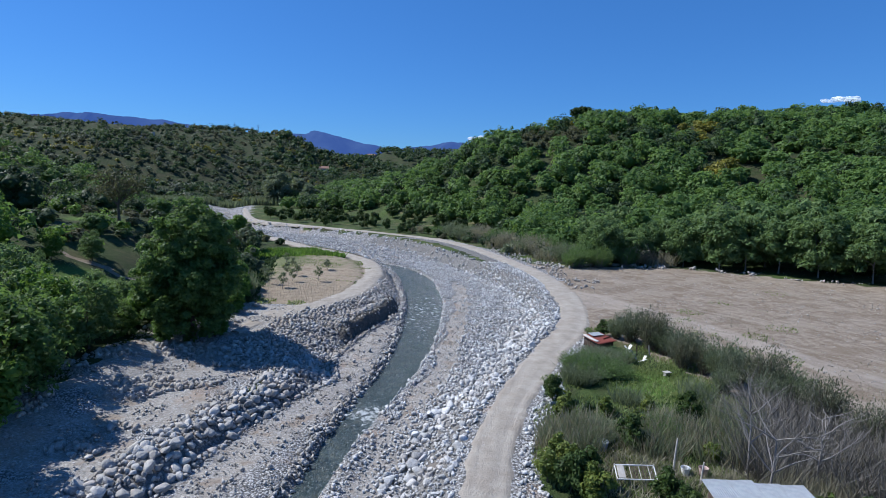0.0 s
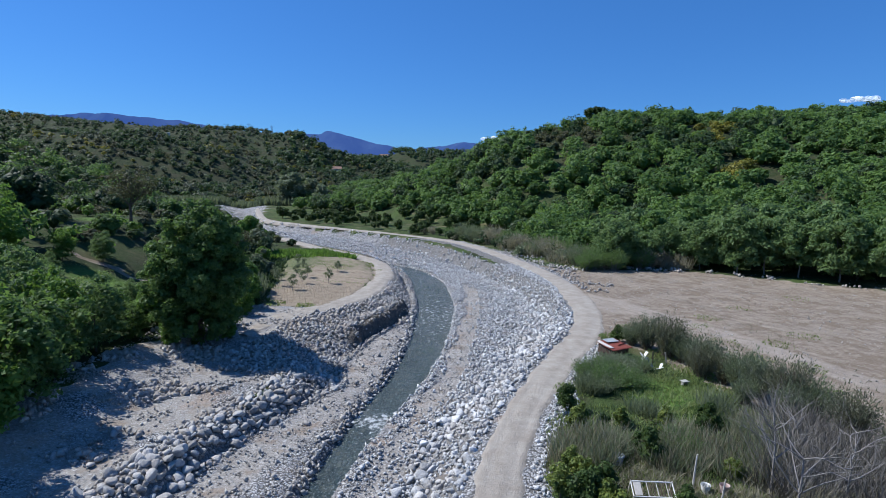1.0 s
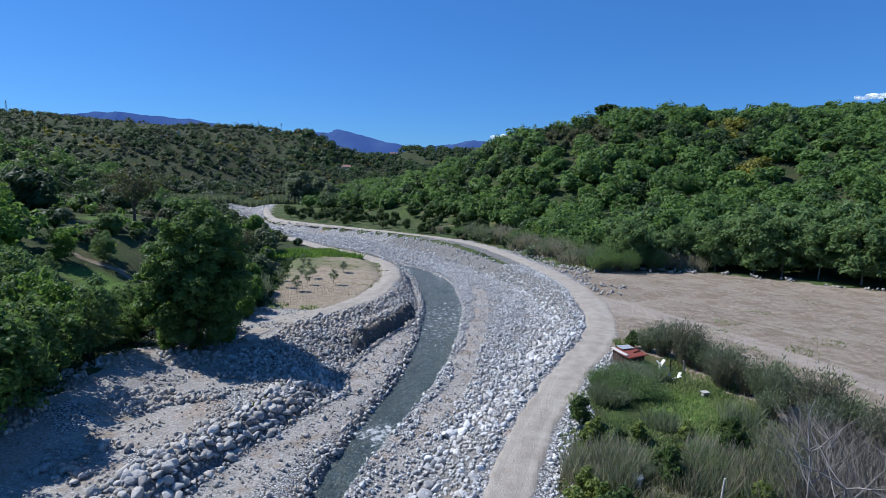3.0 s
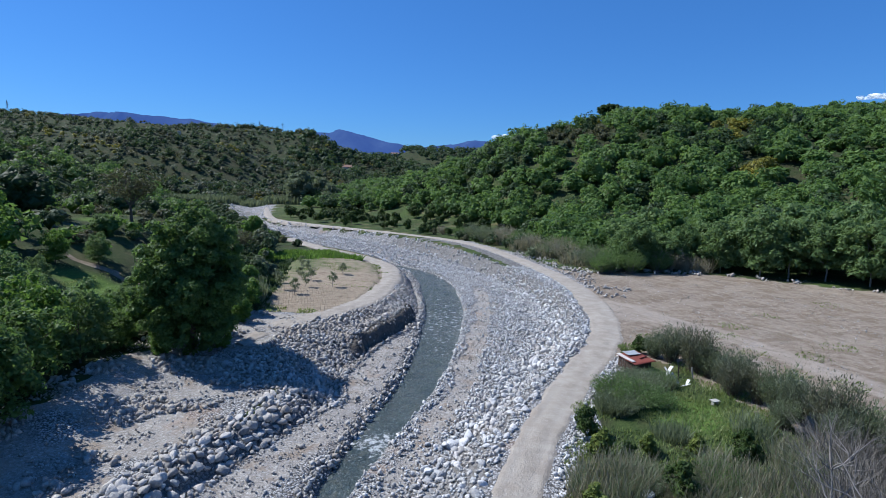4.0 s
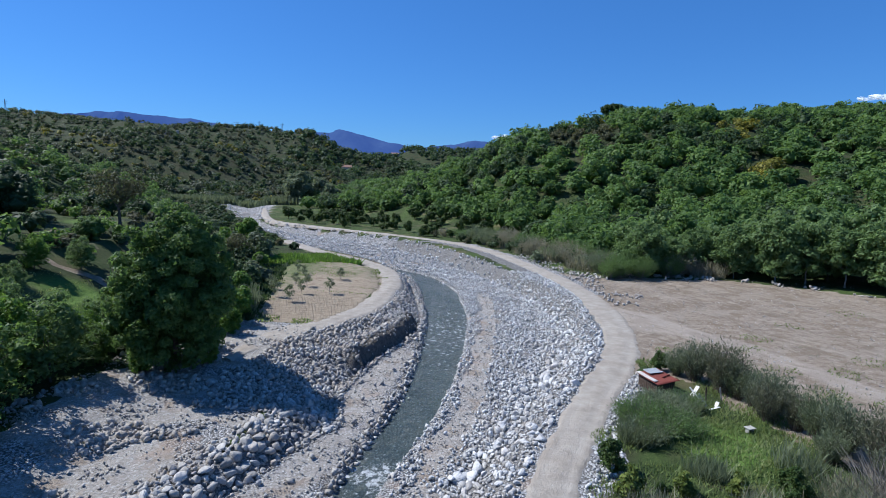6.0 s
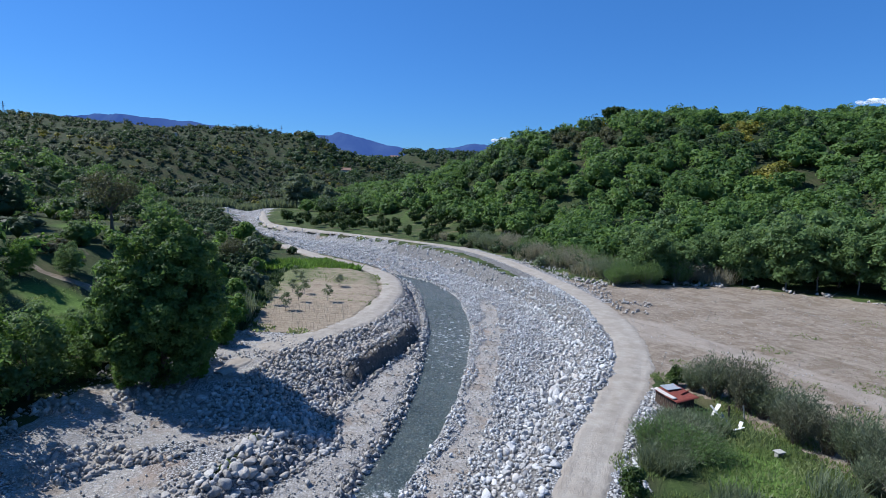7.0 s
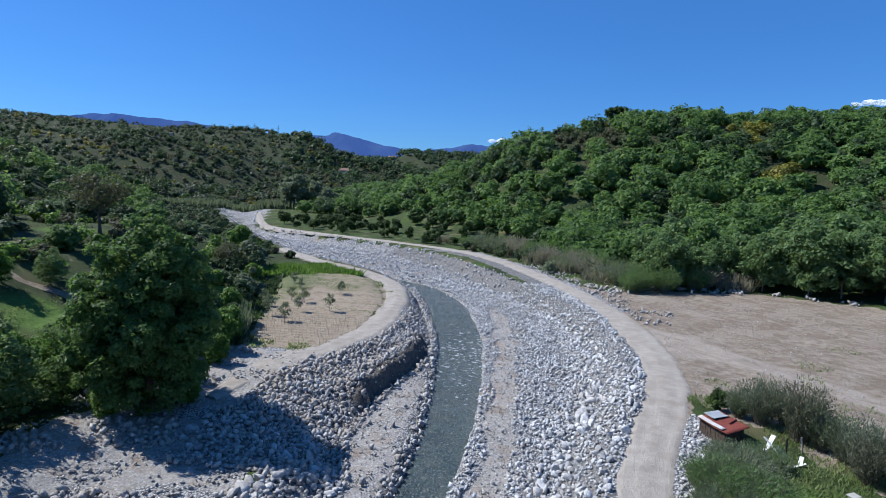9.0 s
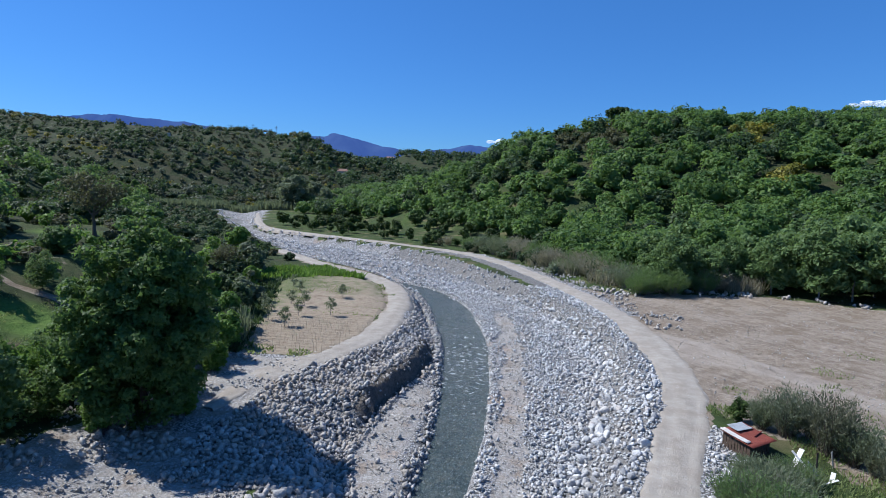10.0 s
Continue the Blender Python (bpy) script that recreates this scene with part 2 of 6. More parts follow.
def wave_metal(name, lo, hi, rust, amount, metal=0.5):
    m = Nodes(name, 0.55)
    co = m.add("ShaderNodeTexCoord").outputs["Object"]
    col = m.ramp(m.noise(4.0, 5, co=co), [(0.3, lo), (0.7, hi)])
    col = m.mix(m.math("MULTIPLY", m.step(m.noise(2.2, 6, 0.7, co=co), 0.6 - amount * 0.3, 0.75), 0.9), col, rust)
    m.color(col)
    m.bsdf.inputs["Metallic"].default_value = metal
    m.bump(m.noise(20.0, 3, co=co), 0.004)
    return m.mat


STONE, GROUND, TRACK, SOIL, WATER = stone_mat(), ground_mat(), track_mat(), soil_mat(), water_mat()
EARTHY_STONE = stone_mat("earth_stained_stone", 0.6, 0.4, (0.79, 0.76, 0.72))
BANK_STONE = stone_mat("grey_bank_stone", 0.5, 0.44, (0.78, 0.755, 0.72))
LEAF_OAK = foliage_mat("oak_leaves", (0.038, 0.079, 0.025), (0.083, 0.156, 0.045), (0.158, 0.254, 0.074), 0.43)
LEAF_POPLAR = foliage_mat("poplar_leaves", (0.04, 0.078, 0.024), (0.08, 0.145, 0.042), (0.15, 0.24, 0.068), 0.42)
LEAF_GREY = foliage_mat("grey_green_leaves", (0.09, 0.115, 0.07), (0.14, 0.175, 0.105), (0.2, 0.24, 0.15), 0.35)
LEAF_WILLOW = foliage_mat("willow_leaves", (0.065, 0.112, 0.042), (0.112, 0.182, 0.066), (0.18, 0.268, 0.102), 0.4)
LEAF_DARK = foliage_mat("citrus_leaves", (0.02, 0.04, 0.009), (0.04, 0.075, 0.017), (0.085, 0.13, 0.03))
LEAF_CITRUS = foliage_mat("young_citrus_leaves", (0.04, 0.068, 0.014), (0.095, 0.14, 0.028), (0.19, 0.215, 0.045))
LEAF_BRIGHT = foliage_mat("fresh_leaves", (0.056, 0.106, 0.022), (0.098, 0.182, 0.034), (0.165, 0.28, 0.056), 0.4)
LEAF_SCRUB = foliage_mat("scrub_leaves", (0.02, 0.044, 0.017), (0.041, 0.075, 0.03), (0.077, 0.122, 0.05), 0.32)
LEAF_BROWN = foliage_mat("budding_oak_leaves", (0.042, 0.048, 0.025), (0.075, 0.083, 0.042), (0.118, 0.125, 0.062), 0.33)
LEAF_BROOM = foliage_mat("broom_flowers", (0.1, 0.125, 0.025), (0.19, 0.185, 0.03), (0.29, 0.26, 0.042), 0.25)
LEAF_OLIVE = foliage_mat("dusky_leaves", (0.085, 0.105, 0.072), (0.13, 0.157, 0.105), (0.19, 0.222, 0.15), 0.35)
LEAF_DUSK = foliage_mat("dark_olive_leaves", (0.045, 0.06, 0.04), (0.073, 0.094, 0.06), (0.11, 0.135, 0.088), 0.3)
LEAF_DRY = foliage_mat("dry_stems", (0.15, 0.142, 0.104), (0.24, 0.226, 0.165), (0.35, 0.33, 0.245), 0.3)
LEAF_GRASS = foliage_mat("grass_blades", (0.09, 0.14, 0.045), (0.15, 0.215, 0.075), (0.255, 0.295, 0.135), 0.4)
BARK = plain("bark", (0.07, 0.055, 0.04), (0.15, 0.125, 0.1), 4, 0.95, bump=0.03)
BARK_GREY = plain("grey_bark", (0.14, 0.132, 0.124), (0.27, 0.256, 0.24), 3, 0.9, bump=0.02)
LEAF_TWIG = foliage_mat("bare_twigs", (0.085, 0.08, 0.072), (0.14, 0.132, 0.118), (0.21, 0.198, 0.18), 0.1)

# ---- numbers of the plan ----
TOE_L = [(-18, -40), (-16.6, 0), (-16.2, 15), (-15.8, 27), (-15.2, 32), (-13.9, 37), (-12.6, 41), (-11.5, 44), (-12.3, 46.5), (-12.9, 50), (-12.4, 55), (-11.6, 60), (-10.1, 66), (-10.6, 76), (-13, 86), (-16, 96), (-22, 106), (-30, 114), (-40, 123), (-55, 143), (-70, 164), (-93, 200), (-113, 233), (-124, 258)]
TOE_R = [(-5, -40), (-4.5, 0), (-4.2, 15), (-3.9, 28), (-3.2, 37), (-1, 44), (1.2, 51), (3.2, 58), (4.6, 64), (5.6, 72), (5.4, 80), (3.7, 87), (0.6, 94), (-4, 104), (-10, 116), (-19, 130), (-31, 143), (-46, 153), (-67, 167), (-82, 185), (-94, 212), (-105, 238), (-112, 258)]
ROAD = [(-0.6, -30), (-0.4, 0), (-0.1, 14), (0.6, 25.5), (1.4, 32), (3.1, 39), (6.3, 48.5), (8.8, 55), (10.3, 61), (11, 68), (10.8, 76), (9.8, 85), (7.7, 94), (4.5, 104), (1.2, 113), (-3, 123), (-10, 134), (-21, 143), (-37, 153), (-57, 164), (-71, 175), (-80, 190), (-88, 207), (-100, 232)]
TRACK_L = [(-22.3, 50.5), (-21, 57), (-18.4, 62), (-15.9, 68.5), (-15.3, 76), (-15.9, 85), (-18.8, 94.5), (-24, 102), (-30, 107.5), (-37, 114), (-48, 127)]
WATER_C = [(-9.6, -40), (-9.3, 0), (-9, 18), (-8.75, 28), (-8.4, 35), (-7.7, 41), (-6.6, 49), (-6.4, 60), (-7.2, 75), (-8.9, 85), (-10.6, 93), (-14.5, 103), (-21, 110), (-29, 118), (-42, 131), (-58, 151), (-74, 175), (-96, 212), (-112, 240)]
WATER_W = [1.0, 0.9, 0.8, 0.75, 0.95, 1.25, 1.5, 1.9, 2.4, 2.6, 2.6, 1.9, 1.1, 0.8, 0.8, 0.9, 0.9, 0.9, 0.9]
FIELD = [(-25.5, 60.9), (-18.6, 61.9), (-16.6, 69), (-16.9, 82), (-20.3, 95), (-26, 100.5), (-32.5, 104), (-38, 104), (-33, 88), (-29, 72)]
WATER_Z = -2.42
FOOTPATH = [(-39, 65.6), (-42, 65.6), (-45, 65.4), (-48, 65), (-51, 65.2)]
LANE = [(12, 74), (18, 66.5), (22.6, 61.5), (27, 50), (33, 40), (42, 20)]


def curve_points(pts, n=5):
    """A smooth line through the corners of a plan line."""
    p = np.array(pts, float)
    p = np.vstack([2 * p[0] - p[1], p, 2 * p[-1] - p[-2]])
    out = []
    for a, b, c, d in zip(p, p[1:], p[2:], p[3:]):
        for t in np.arange(n) / n:
            out.append(0.5 * (2 * b + (c - a) * t + (2 * a - 5 * b + 4 * c - d) * t * t + (3 * b - a - 3 * c + d) * t ** 3))
    return np.array(out + [p[-2]])


def off_line(line, x, y):
    """Distance from a plan line, positive on its right-hand side, and how far along it (0 to 1)."""
    line = np.asarray(line, float)
    ax, ay = line[:-1, 0], line[:-1, 1]
    ux, uy = np.diff(line[:, 0]), np.diff(line[:, 1])
    uu = ux * ux + uy * uy
    shape = np.shape(x)
    px, py = np.ravel(x), np.ravel(y)
    dist, along = np.empty(px.size), np.empty(px.size)
    for a in range(0, px.size, 2000):
        qx, qy = px[a:a + 2000, None] - ax, py[a:a + 2000, None] - ay
        t = (qx * ux + qy * uy) / uu
        np.clip(t, 0, 1, out=t)
        qx -= t * ux
        qy -= t * uy
        d = qx * qx + qy * qy
        k = np.argmin(d, 1)
        r = np.arange(len(k))
        side = np.sign(qx[r, k] * uy[k] - qy[r, k] * ux[k])
        dist[a:a + 2000] = np.sqrt(d[r, k]) * np.where(side == 0, 1, side)
        along[a:a + 2000] = (k + t[r, k]) / len(ux)
    return dist.reshape(shape), along.reshape(shape)


def smooth(t):
    t = np.clip(t, 0, 1)
    return t * t * (3 - 2 * t)


@functools.lru_cache(None)
def waves(size, seed):
    r = np.random.RandomState(seed + 11)
    return [(math.cos(a) * k, math.sin(a) * k, p) for a, k, p in ((r.uniform(0, 6.28), r.uniform(0.6, 1.8) * 6.28 / size, r.uniform(0, 6.28)) for _ in range(7))]


def wobble(x, y, size, seed=0):
    """Cheap rolling noise, about -1 to 1, of a given grain size."""
    return sum(np.sin(x * a + y * b + p) for a, b, p in waves(size, seed)) / 3.2


L_TOE_L, L_TOE_R, L_ROAD, L_TRACK, L_WATER = (curve_points(c) for c in (TOE_L, TOE_R, ROAD, TRACK_L, WATER_C))

# ridges of the hills: corners (x, y, height) and the width of the slope
HILLS = [
    [(190, 120, 30, 150), (150, 205, 34, 150), (118, 240, 37, 150), (79, 259, 39, 145)],
    [(320, 260, 40, 190), (240, 308, 48, 195), (187, 333, 52, 200), (162, 324, 50.5, 190), (135, 304, 49, 175), (109, 283, 43, 160), (80, 262, 40, 150), (58, 259, 39.5, 145), (43, 266, 39.5, 145), (30, 273, 38.5, 135), (17, 280, 31, 120), (5, 291, 23, 115), (-6, 306, 18.5, 110), (-22, 325, 13.5, 110), (-38, 344, 9, 110), (-60, 385, 7, 110)],
    [(-190, 20, 20, 120), (-170, 110, 20, 120), (-150, 165, 21, 110), (-150, 210, 19, 100), (-160, 250, 15, 100)],
    [(-420, 372, 40, 150), (-330, 385, 40, 150), (-282, 394, 39, 150), (-243, 400, 38, 140), (-212, 428, 31, 130), (-180, 455, 22, 120)],
    [(-760, 520, 74, 330), (-554, 580, 71, 330), (-523, 596, 71, 330), (-485, 602, 69, 330), (-420, 606, 62, 320), (-360, 608, 60, 310), (-308, 611, 61, 300), (-279, 635, 64, 300), (-265, 652, 64, 290), (-242, 667, 60, 280), (-204, 681, 43, 240), (-165, 690, 33, 200), (-110, 720, 22, 180)],
    [(-330, 800, 36, 420), (-211, 983, 46, 420), (-156, 993, 60, 420), (-91, 1001, 60, 420), (0, 1001, 58, 420), (200, 950, 60, 420)],
]
HILL_LINES = [curve_points([c[:2] for c in corners], 3) for corners in HILLS]


def in_field(x, y):
    inside = np.zeros(np.shape(x), bool)
    for (ax, ay), (bx, by) in zip(FIELD, FIELD[1:] + FIELD[:1]):
        if ay != by:
            inside ^= ((ay > y) != (by > y)) & (x < (bx - ax) * (y - ay) / (by - ay) + ax)
    return inside


def lay(x, y):
    """Height of the land and what covers it, for arrays of places."""
    x, y = np.asarray(x, float), np.asarray(y, float)
    dl, al = off_line(L_TOE_L, x, y)
    dr, ar = off_line(L_TOE_R, x, y)
    dw, aw = off_line(L_WATER, x, y)
    half = np.interp(aw * (len(WATER_C) - 1), np.arange(len(WATER_C)), WATER_W)
    wd = np.abs(dw) - half
    # hills
    hill = np.zeros(x.shape)
    for corners, line in zip(HILLS, HILL_LINES):
        d, a = off_line(line, x, y)
        h = np.interp(a * (len(corners) - 1), np.arange(len(corners)), [c[2] for c in corners])
        width = np.interp(a * (len(corners) - 1), np.arange(len(corners)), [c[3] for c in corners])
        v = h * (0.5 + 0.5 * np.cos(np.pi * np.clip(np.abs(d) / width, 0, 1)))
        hill = np.maximum(hill, v)
    out_l, out_r = np.clip(-dl, 0, None), np.clip(dr, 0, None)
    away = np.maximum(np.maximum(out_l, out_r), (y - 262) * 1.3)
    hill = hill * smooth((away - 20) / 55) * np.where(np.hypot(x, y) < 700, 1 + 0.06 * wobble(x, y, 60, 3), 1)
    # the left bank's land climbs in terraces
    rise = 6.6 * smooth((-x - 33) / 26) * smooth((132 - y) / 40) * (x < 0) / 1.3
    rise = 1.3 * (np.floor(rise) + smooth((rise - np.floor(rise) - 0.62) / 0.38))
    z_top_l = -0.95 + 0.95 * smooth((y - 43) / 14)
    z_top_l = np.where(x < -21, z_top_l + (0 - z_top_l) * smooth((-x - 22) / 6), z_top_l)
    w_l = np.interp(y, [0, 30, 41, 45, 50, 57, 64, 75, 90, 110, 150], [1.8, 1.8, 2.0, 5.0, 7.6, 7, 5.6, 4.0, 1.8, 2, 3])
    bed = -2.1 + 0.07 * wobble(x, y, 6, 1) + 0.1 * smooth(dl / 2) * 0
    z = bed + 0.0 * x
    z = z - 0.85 * smooth((0.5 - wd) / 1.1)
    shelf = smooth((wd - 0.5) / 0.8) * (dw < 0)
    z = z + 0.18 * shelf * (dl > 0)
    bank_l = smooth(np.clip(-dl / w_l, 0, 1) ** 0.75)
    cut = smooth((y - 52) / 4) * smooth((76 - y) / 6)
    bank_l = np.maximum(bank_l, (0.72 + 0.08 * wobble(x, y, 3, 23)) * cut * smooth((-dl + 0.45 * wobble(x, y, 3, 24)) / 0.95))
    z = np.where(dl < 0, z + (z_top_l - z) * bank_l, z)
    w_r = np.interp(y, [0, 28, 38, 50, 64, 80, 100, 140], [3.6, 3.6, 4.4, 4.0, 3.6, 2.4, 2.4, 3])
    crest = smooth(dr / w_r)
    z = np.where(dr > 0, z + (0.0 - z) * crest, z)
    # a low rubble lip behind the left wall, hummocks on the waste ground
    up_l = smooth((out_l - 7) / 3) * (x < -20) * smooth((58 - y) / 6)
    z = z + 0.25 * up_l * (0.5 + 0.5 * wobble(x, y, 5, 5))
    flat_r = smooth((dr - 9) / 4)
    z = z + flat_r * 0.12 * wobble(x, y, 9, 7)
    z = z + rise * smooth((out_l - 8) / 10) + hill
    far = smooth((np.hypot(x, y) - 900) / 2500)
    z = z + far * 20
    bed_m = ((dl > -w_l * 1.05) & (dr < w_r * 1.02) & (y < 258)).astype(float)
    near_l = (x < -16) & (x > -30.5 + 0.04 * y + 1.0 * wobble(x, y, 5, 19)) & (y < 61.5) & (dl < 0)
    gravel = np.maximum(bed_m, near_l.astype(float))
    gravel = np.maximum(gravel, ((dr > 0) & (dr < 16) & (np.abs(off_line(L_ROAD, x, y)[0] + 0.7) < 3.4 + 0.4 * wobble(x, y, 3, 75)) & (y < 138) & ((off_line(L_ROAD, x, y)[0] < 1.3) | (y < 53) | (y > 84))) * 1.0)
    strand = dw - np.interp(y, [0, 35, 45, 56, 72, 90], [3.5, 3.5, 3.7, 3.6, 4.7, 6.2]) + 0.35 * wobble(x, y, 8, 16)
    sand = 1.2 * np.exp(-(strand / 1.15) ** 2) * smooth((96 - y) / 12)
    sand = np.maximum(sand, 1.1 * np.exp(-((dl - 1.9) / 1.5) ** 2) * (y < 62))
    sand = np.maximum(sand, near_l * smooth((1.2 + wobble(x, y, 7, 9)) / 1.2) * 0.9)
    dr_road, _ = off_line(L_ROAD, x, y)
    lane, _ = off_line(LANE, x, y)
    lane = np.exp(-(lane / 1.7) ** 2) + 1.2 * np.exp(-(np.hypot(x - 13.5, y - 70.5) / 4.5) ** 2)
    pale = np.exp(-((dr - 0.3 + 0.4 * wobble(x, y, 9, 25)) / 0.55) ** 2) * smooth((78 - y) / 8)
    edge_g = 11.5 + np.clip((56 - y), 0, 60) * 0.42      # the garden's far side
    garden = (dr_road > 1.6) & (x < edge_g + 0.8 * wobble(x, y, 6, 17)) & (y < 57)
    back = np.interp(x, [0, 12, 20, 34, 45, 56, 75], [112, 97, 99.5, 101.5, 95.5, 88, 70])
    dirt = ((dr_road > 1.2) & ~garden & (y < back)).astype(float)
    grass = np.clip(0.55 + 0.5 * wobble(x, y, 14, 13), 0, 1)
    grass = np.where(garden, np.clip(0.45 + 0.35 * wobble(x, y, 4, 27), 0, 1), grass) * smooth((300 - y) / 60)
    grass = grass * smooth((120 - out_r) / 90) * smooth((70 - out_l) / 40)
    meadow = np.maximum(smooth(1.6 - np.hypot((x + 43) / 4.5, (y - 60.5) / 3.0)), smooth(1.5 - np.hypot((x + 60.5) / 4.2, (y - 85.5) / 3.4)))
    meadow = np.maximum(meadow, smooth(1.5 - np.hypot((x - 12.3) / 3.4, (y - 41.5) / 3.6)))
    grass = np.where((x < -30) & (out_l > 6), grass * (0.3 + 0.25 * smooth((135 - y) / 30)), grass)
    grass = np.maximum(grass, meadow)
    orch = (dr_road > 1.5) & (y > 100) & (y < 230) & (out_r < 60)
    grass = np.where(orch, np.clip(0.62 + 0.3 * wobble(x, y, 9, 71), 0, 1), grass)
    earth = cut * smooth((0.5 - dl) / 0.4) * smooth((dl + 1.7) / 0.6) * 0.9
    by_track = np.abs(off_line(L_TRACK, x, y)[0])
    dirt = np.where((by_track < 2.3 + 0.7 * wobble(x, y, 4, 73)) & (out_l > 0), 0.8, dirt)
    foot = np.abs(off_line(FOOTPATH, x, y)[0])
    dirt = np.where((foot < 0.45 + 0.2 * wobble(x, y, 5, 74)) & (x < -34), 0.8, dirt)
    bare = np.exp(-(np.hypot((x + 54) / 4.0, (y - 73) / 4.5)) ** 2)
    dirt = np.maximum(dirt, np.clip(bare * (0.6 + 0.5 * wobble(x, y, 5, 76)), 0, 0.75) * (x < -38))
    # where stones lie heaped, on both banks and the waterline: painted gap shade
    gap_shade = smooth((dr + 0.8 + 0.5 * wobble(x, y, 5, 2)) / 0.5) * (dr_road < -1.7) * (y < 140)
    gap_shade = np.maximum(gap_shade, (dl < 0.3) * (dl > -w_l * 1.05) * smooth((by_track - 1.9) / 0.4))
    gap_shade = np.maximum(gap_shade, (dw < 0) * (dl > 0) * smooth((0.9 - wd) / 0.4) * (y < 100))
    return z, dict(earth=earth, gap_shade=gap_shade, gravel=gravel, dirt=dirt, grass=grass, sand=sand, pale=pale, lane=lane, meadow=meadow), dict(dl=dl, dr=dr, wd=wd, dw=dw, cut=cut, road=dr_road, strand=strand, out_l=out_l, out_r=out_r, garden=garden)


def level(x, y):
    return lay(np.atleast_1d(x), np.atleast_1d(y))[0]


# ---- mesh helpers ----
def mesh_np(name, verts, quads=None, tris=None, tone=None, smooth_faces=False):
    me = bpy.data.meshes.new(name)
    verts = np.ascontiguousarray(verts, np.float32)
    nq = 0 if quads is None else len(quads)
    nt = 0 if tris is None else len(tris)
    loops = np.concatenate([np.asarray(a, np.int32).ravel() for a in (quads, tris) if a is not None and len(a)])
    starts = np.concatenate([np.arange(nq) * 4, nq * 4 + np.arange(nt) * 3]).astype(np.int32)
    me.vertices.add(len(verts))
    me.vertices.foreach_set("co", verts.ravel())
    me.loops.add(len(loops))
    me.loops.foreach_set("vertex_index", loops)
    me.polygons.add(nq + nt)
    me.polygons.foreach_set("loop_start", starts)
    if smooth_faces:
        me.polygons.foreach_set("use_smooth", np.ones(nq + nt, bool))
    if tone is not None:
        add_attr(me, "tone", tone)
    me.update(calc_edges=True)
    return me


def add_attr(me, name, values):
    a = me.attributes.new(name, "FLOAT", "POINT")
    a.data.foreach_set("value", np.ascontiguousarray(values, np.float32))


def put(name, me, mat, parent=None, label=""):
    if mat is not None and not me.materials:
        me.materials.append(mat)
    ob = new(name, me)
    if parent is not None:
        ob.parent = parent
    if label:
        tagged(ob, label)
    return ob


def part(name, bm, mat, parent, label=""):
    """Links a bmesh as one mesh object under a thing or a part."""
    me = bpy.data.meshes.new(name)
    bmesh.ops.recalc_face_normals(bm, faces=bm.faces)
    bm.to_mesh(me)
    bm.free()
    return put(name, me, mat, parent, label)


def empty(name, m, label="", category="", group="", kind=""):
    ob = new(name)
    ob.empty_display_size = 0.3
    ob.matrix_basis = m
    return tagged(ob, label, category, group, kind)


def grid_axis(lo, hi, a, b, fine, grow=1.16):
    """Grid lines from lo to hi, fine between a and b and wider outside."""
    mid = list(np.arange(a, b + fine, fine))
    step, v, right = fine, mid[-1], []
    while v < hi:
        step *= grow
        v += step
        right.append(v)
    step, v, left = fine, a, []
    while v > lo:
        step *= grow
        v -= step
        left.append(v)
    return np.array(left[::-1] + mid + right)


# ---- the land: one sheet to the horizon ----
gx = grid_axis(-4800, 4800, -30, 24, 0.38, 1.1)
gy = grid_axis(-500, 4900, 20, 108, 0.43, 1.07)
GX, GY = np.meshgrid(gx, gy)
gz, cover, _ = lay(GX.ravel(), GY.ravel())
nx, ny = len(gx), len(gy)
ids = np.arange(nx * ny).reshape(ny, nx)
land_quads = np.stack([ids[:-1, :-1], ids[:-1, 1:], ids[1:, 1:], ids[1:, :-1]], -1).reshape(-1, 4)
rr = np.random.RandomState(4)
near_grain = np.exp(-(np.hypot(GX.ravel() + 2, GY.ravel() - 50) / 60) ** 2)
gz = gz + near_grain * rr.normal(0, 0.025, gz.shape)
land = mesh_np("ground", np.stack([GX.ravel(), GY.ravel(), gz], 1), land_quads, smooth_faces=True)
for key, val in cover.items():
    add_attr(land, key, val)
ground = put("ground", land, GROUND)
tagged(ground, "gravelly river valley floor with dirt and rough grass", "ground", kind="structure")


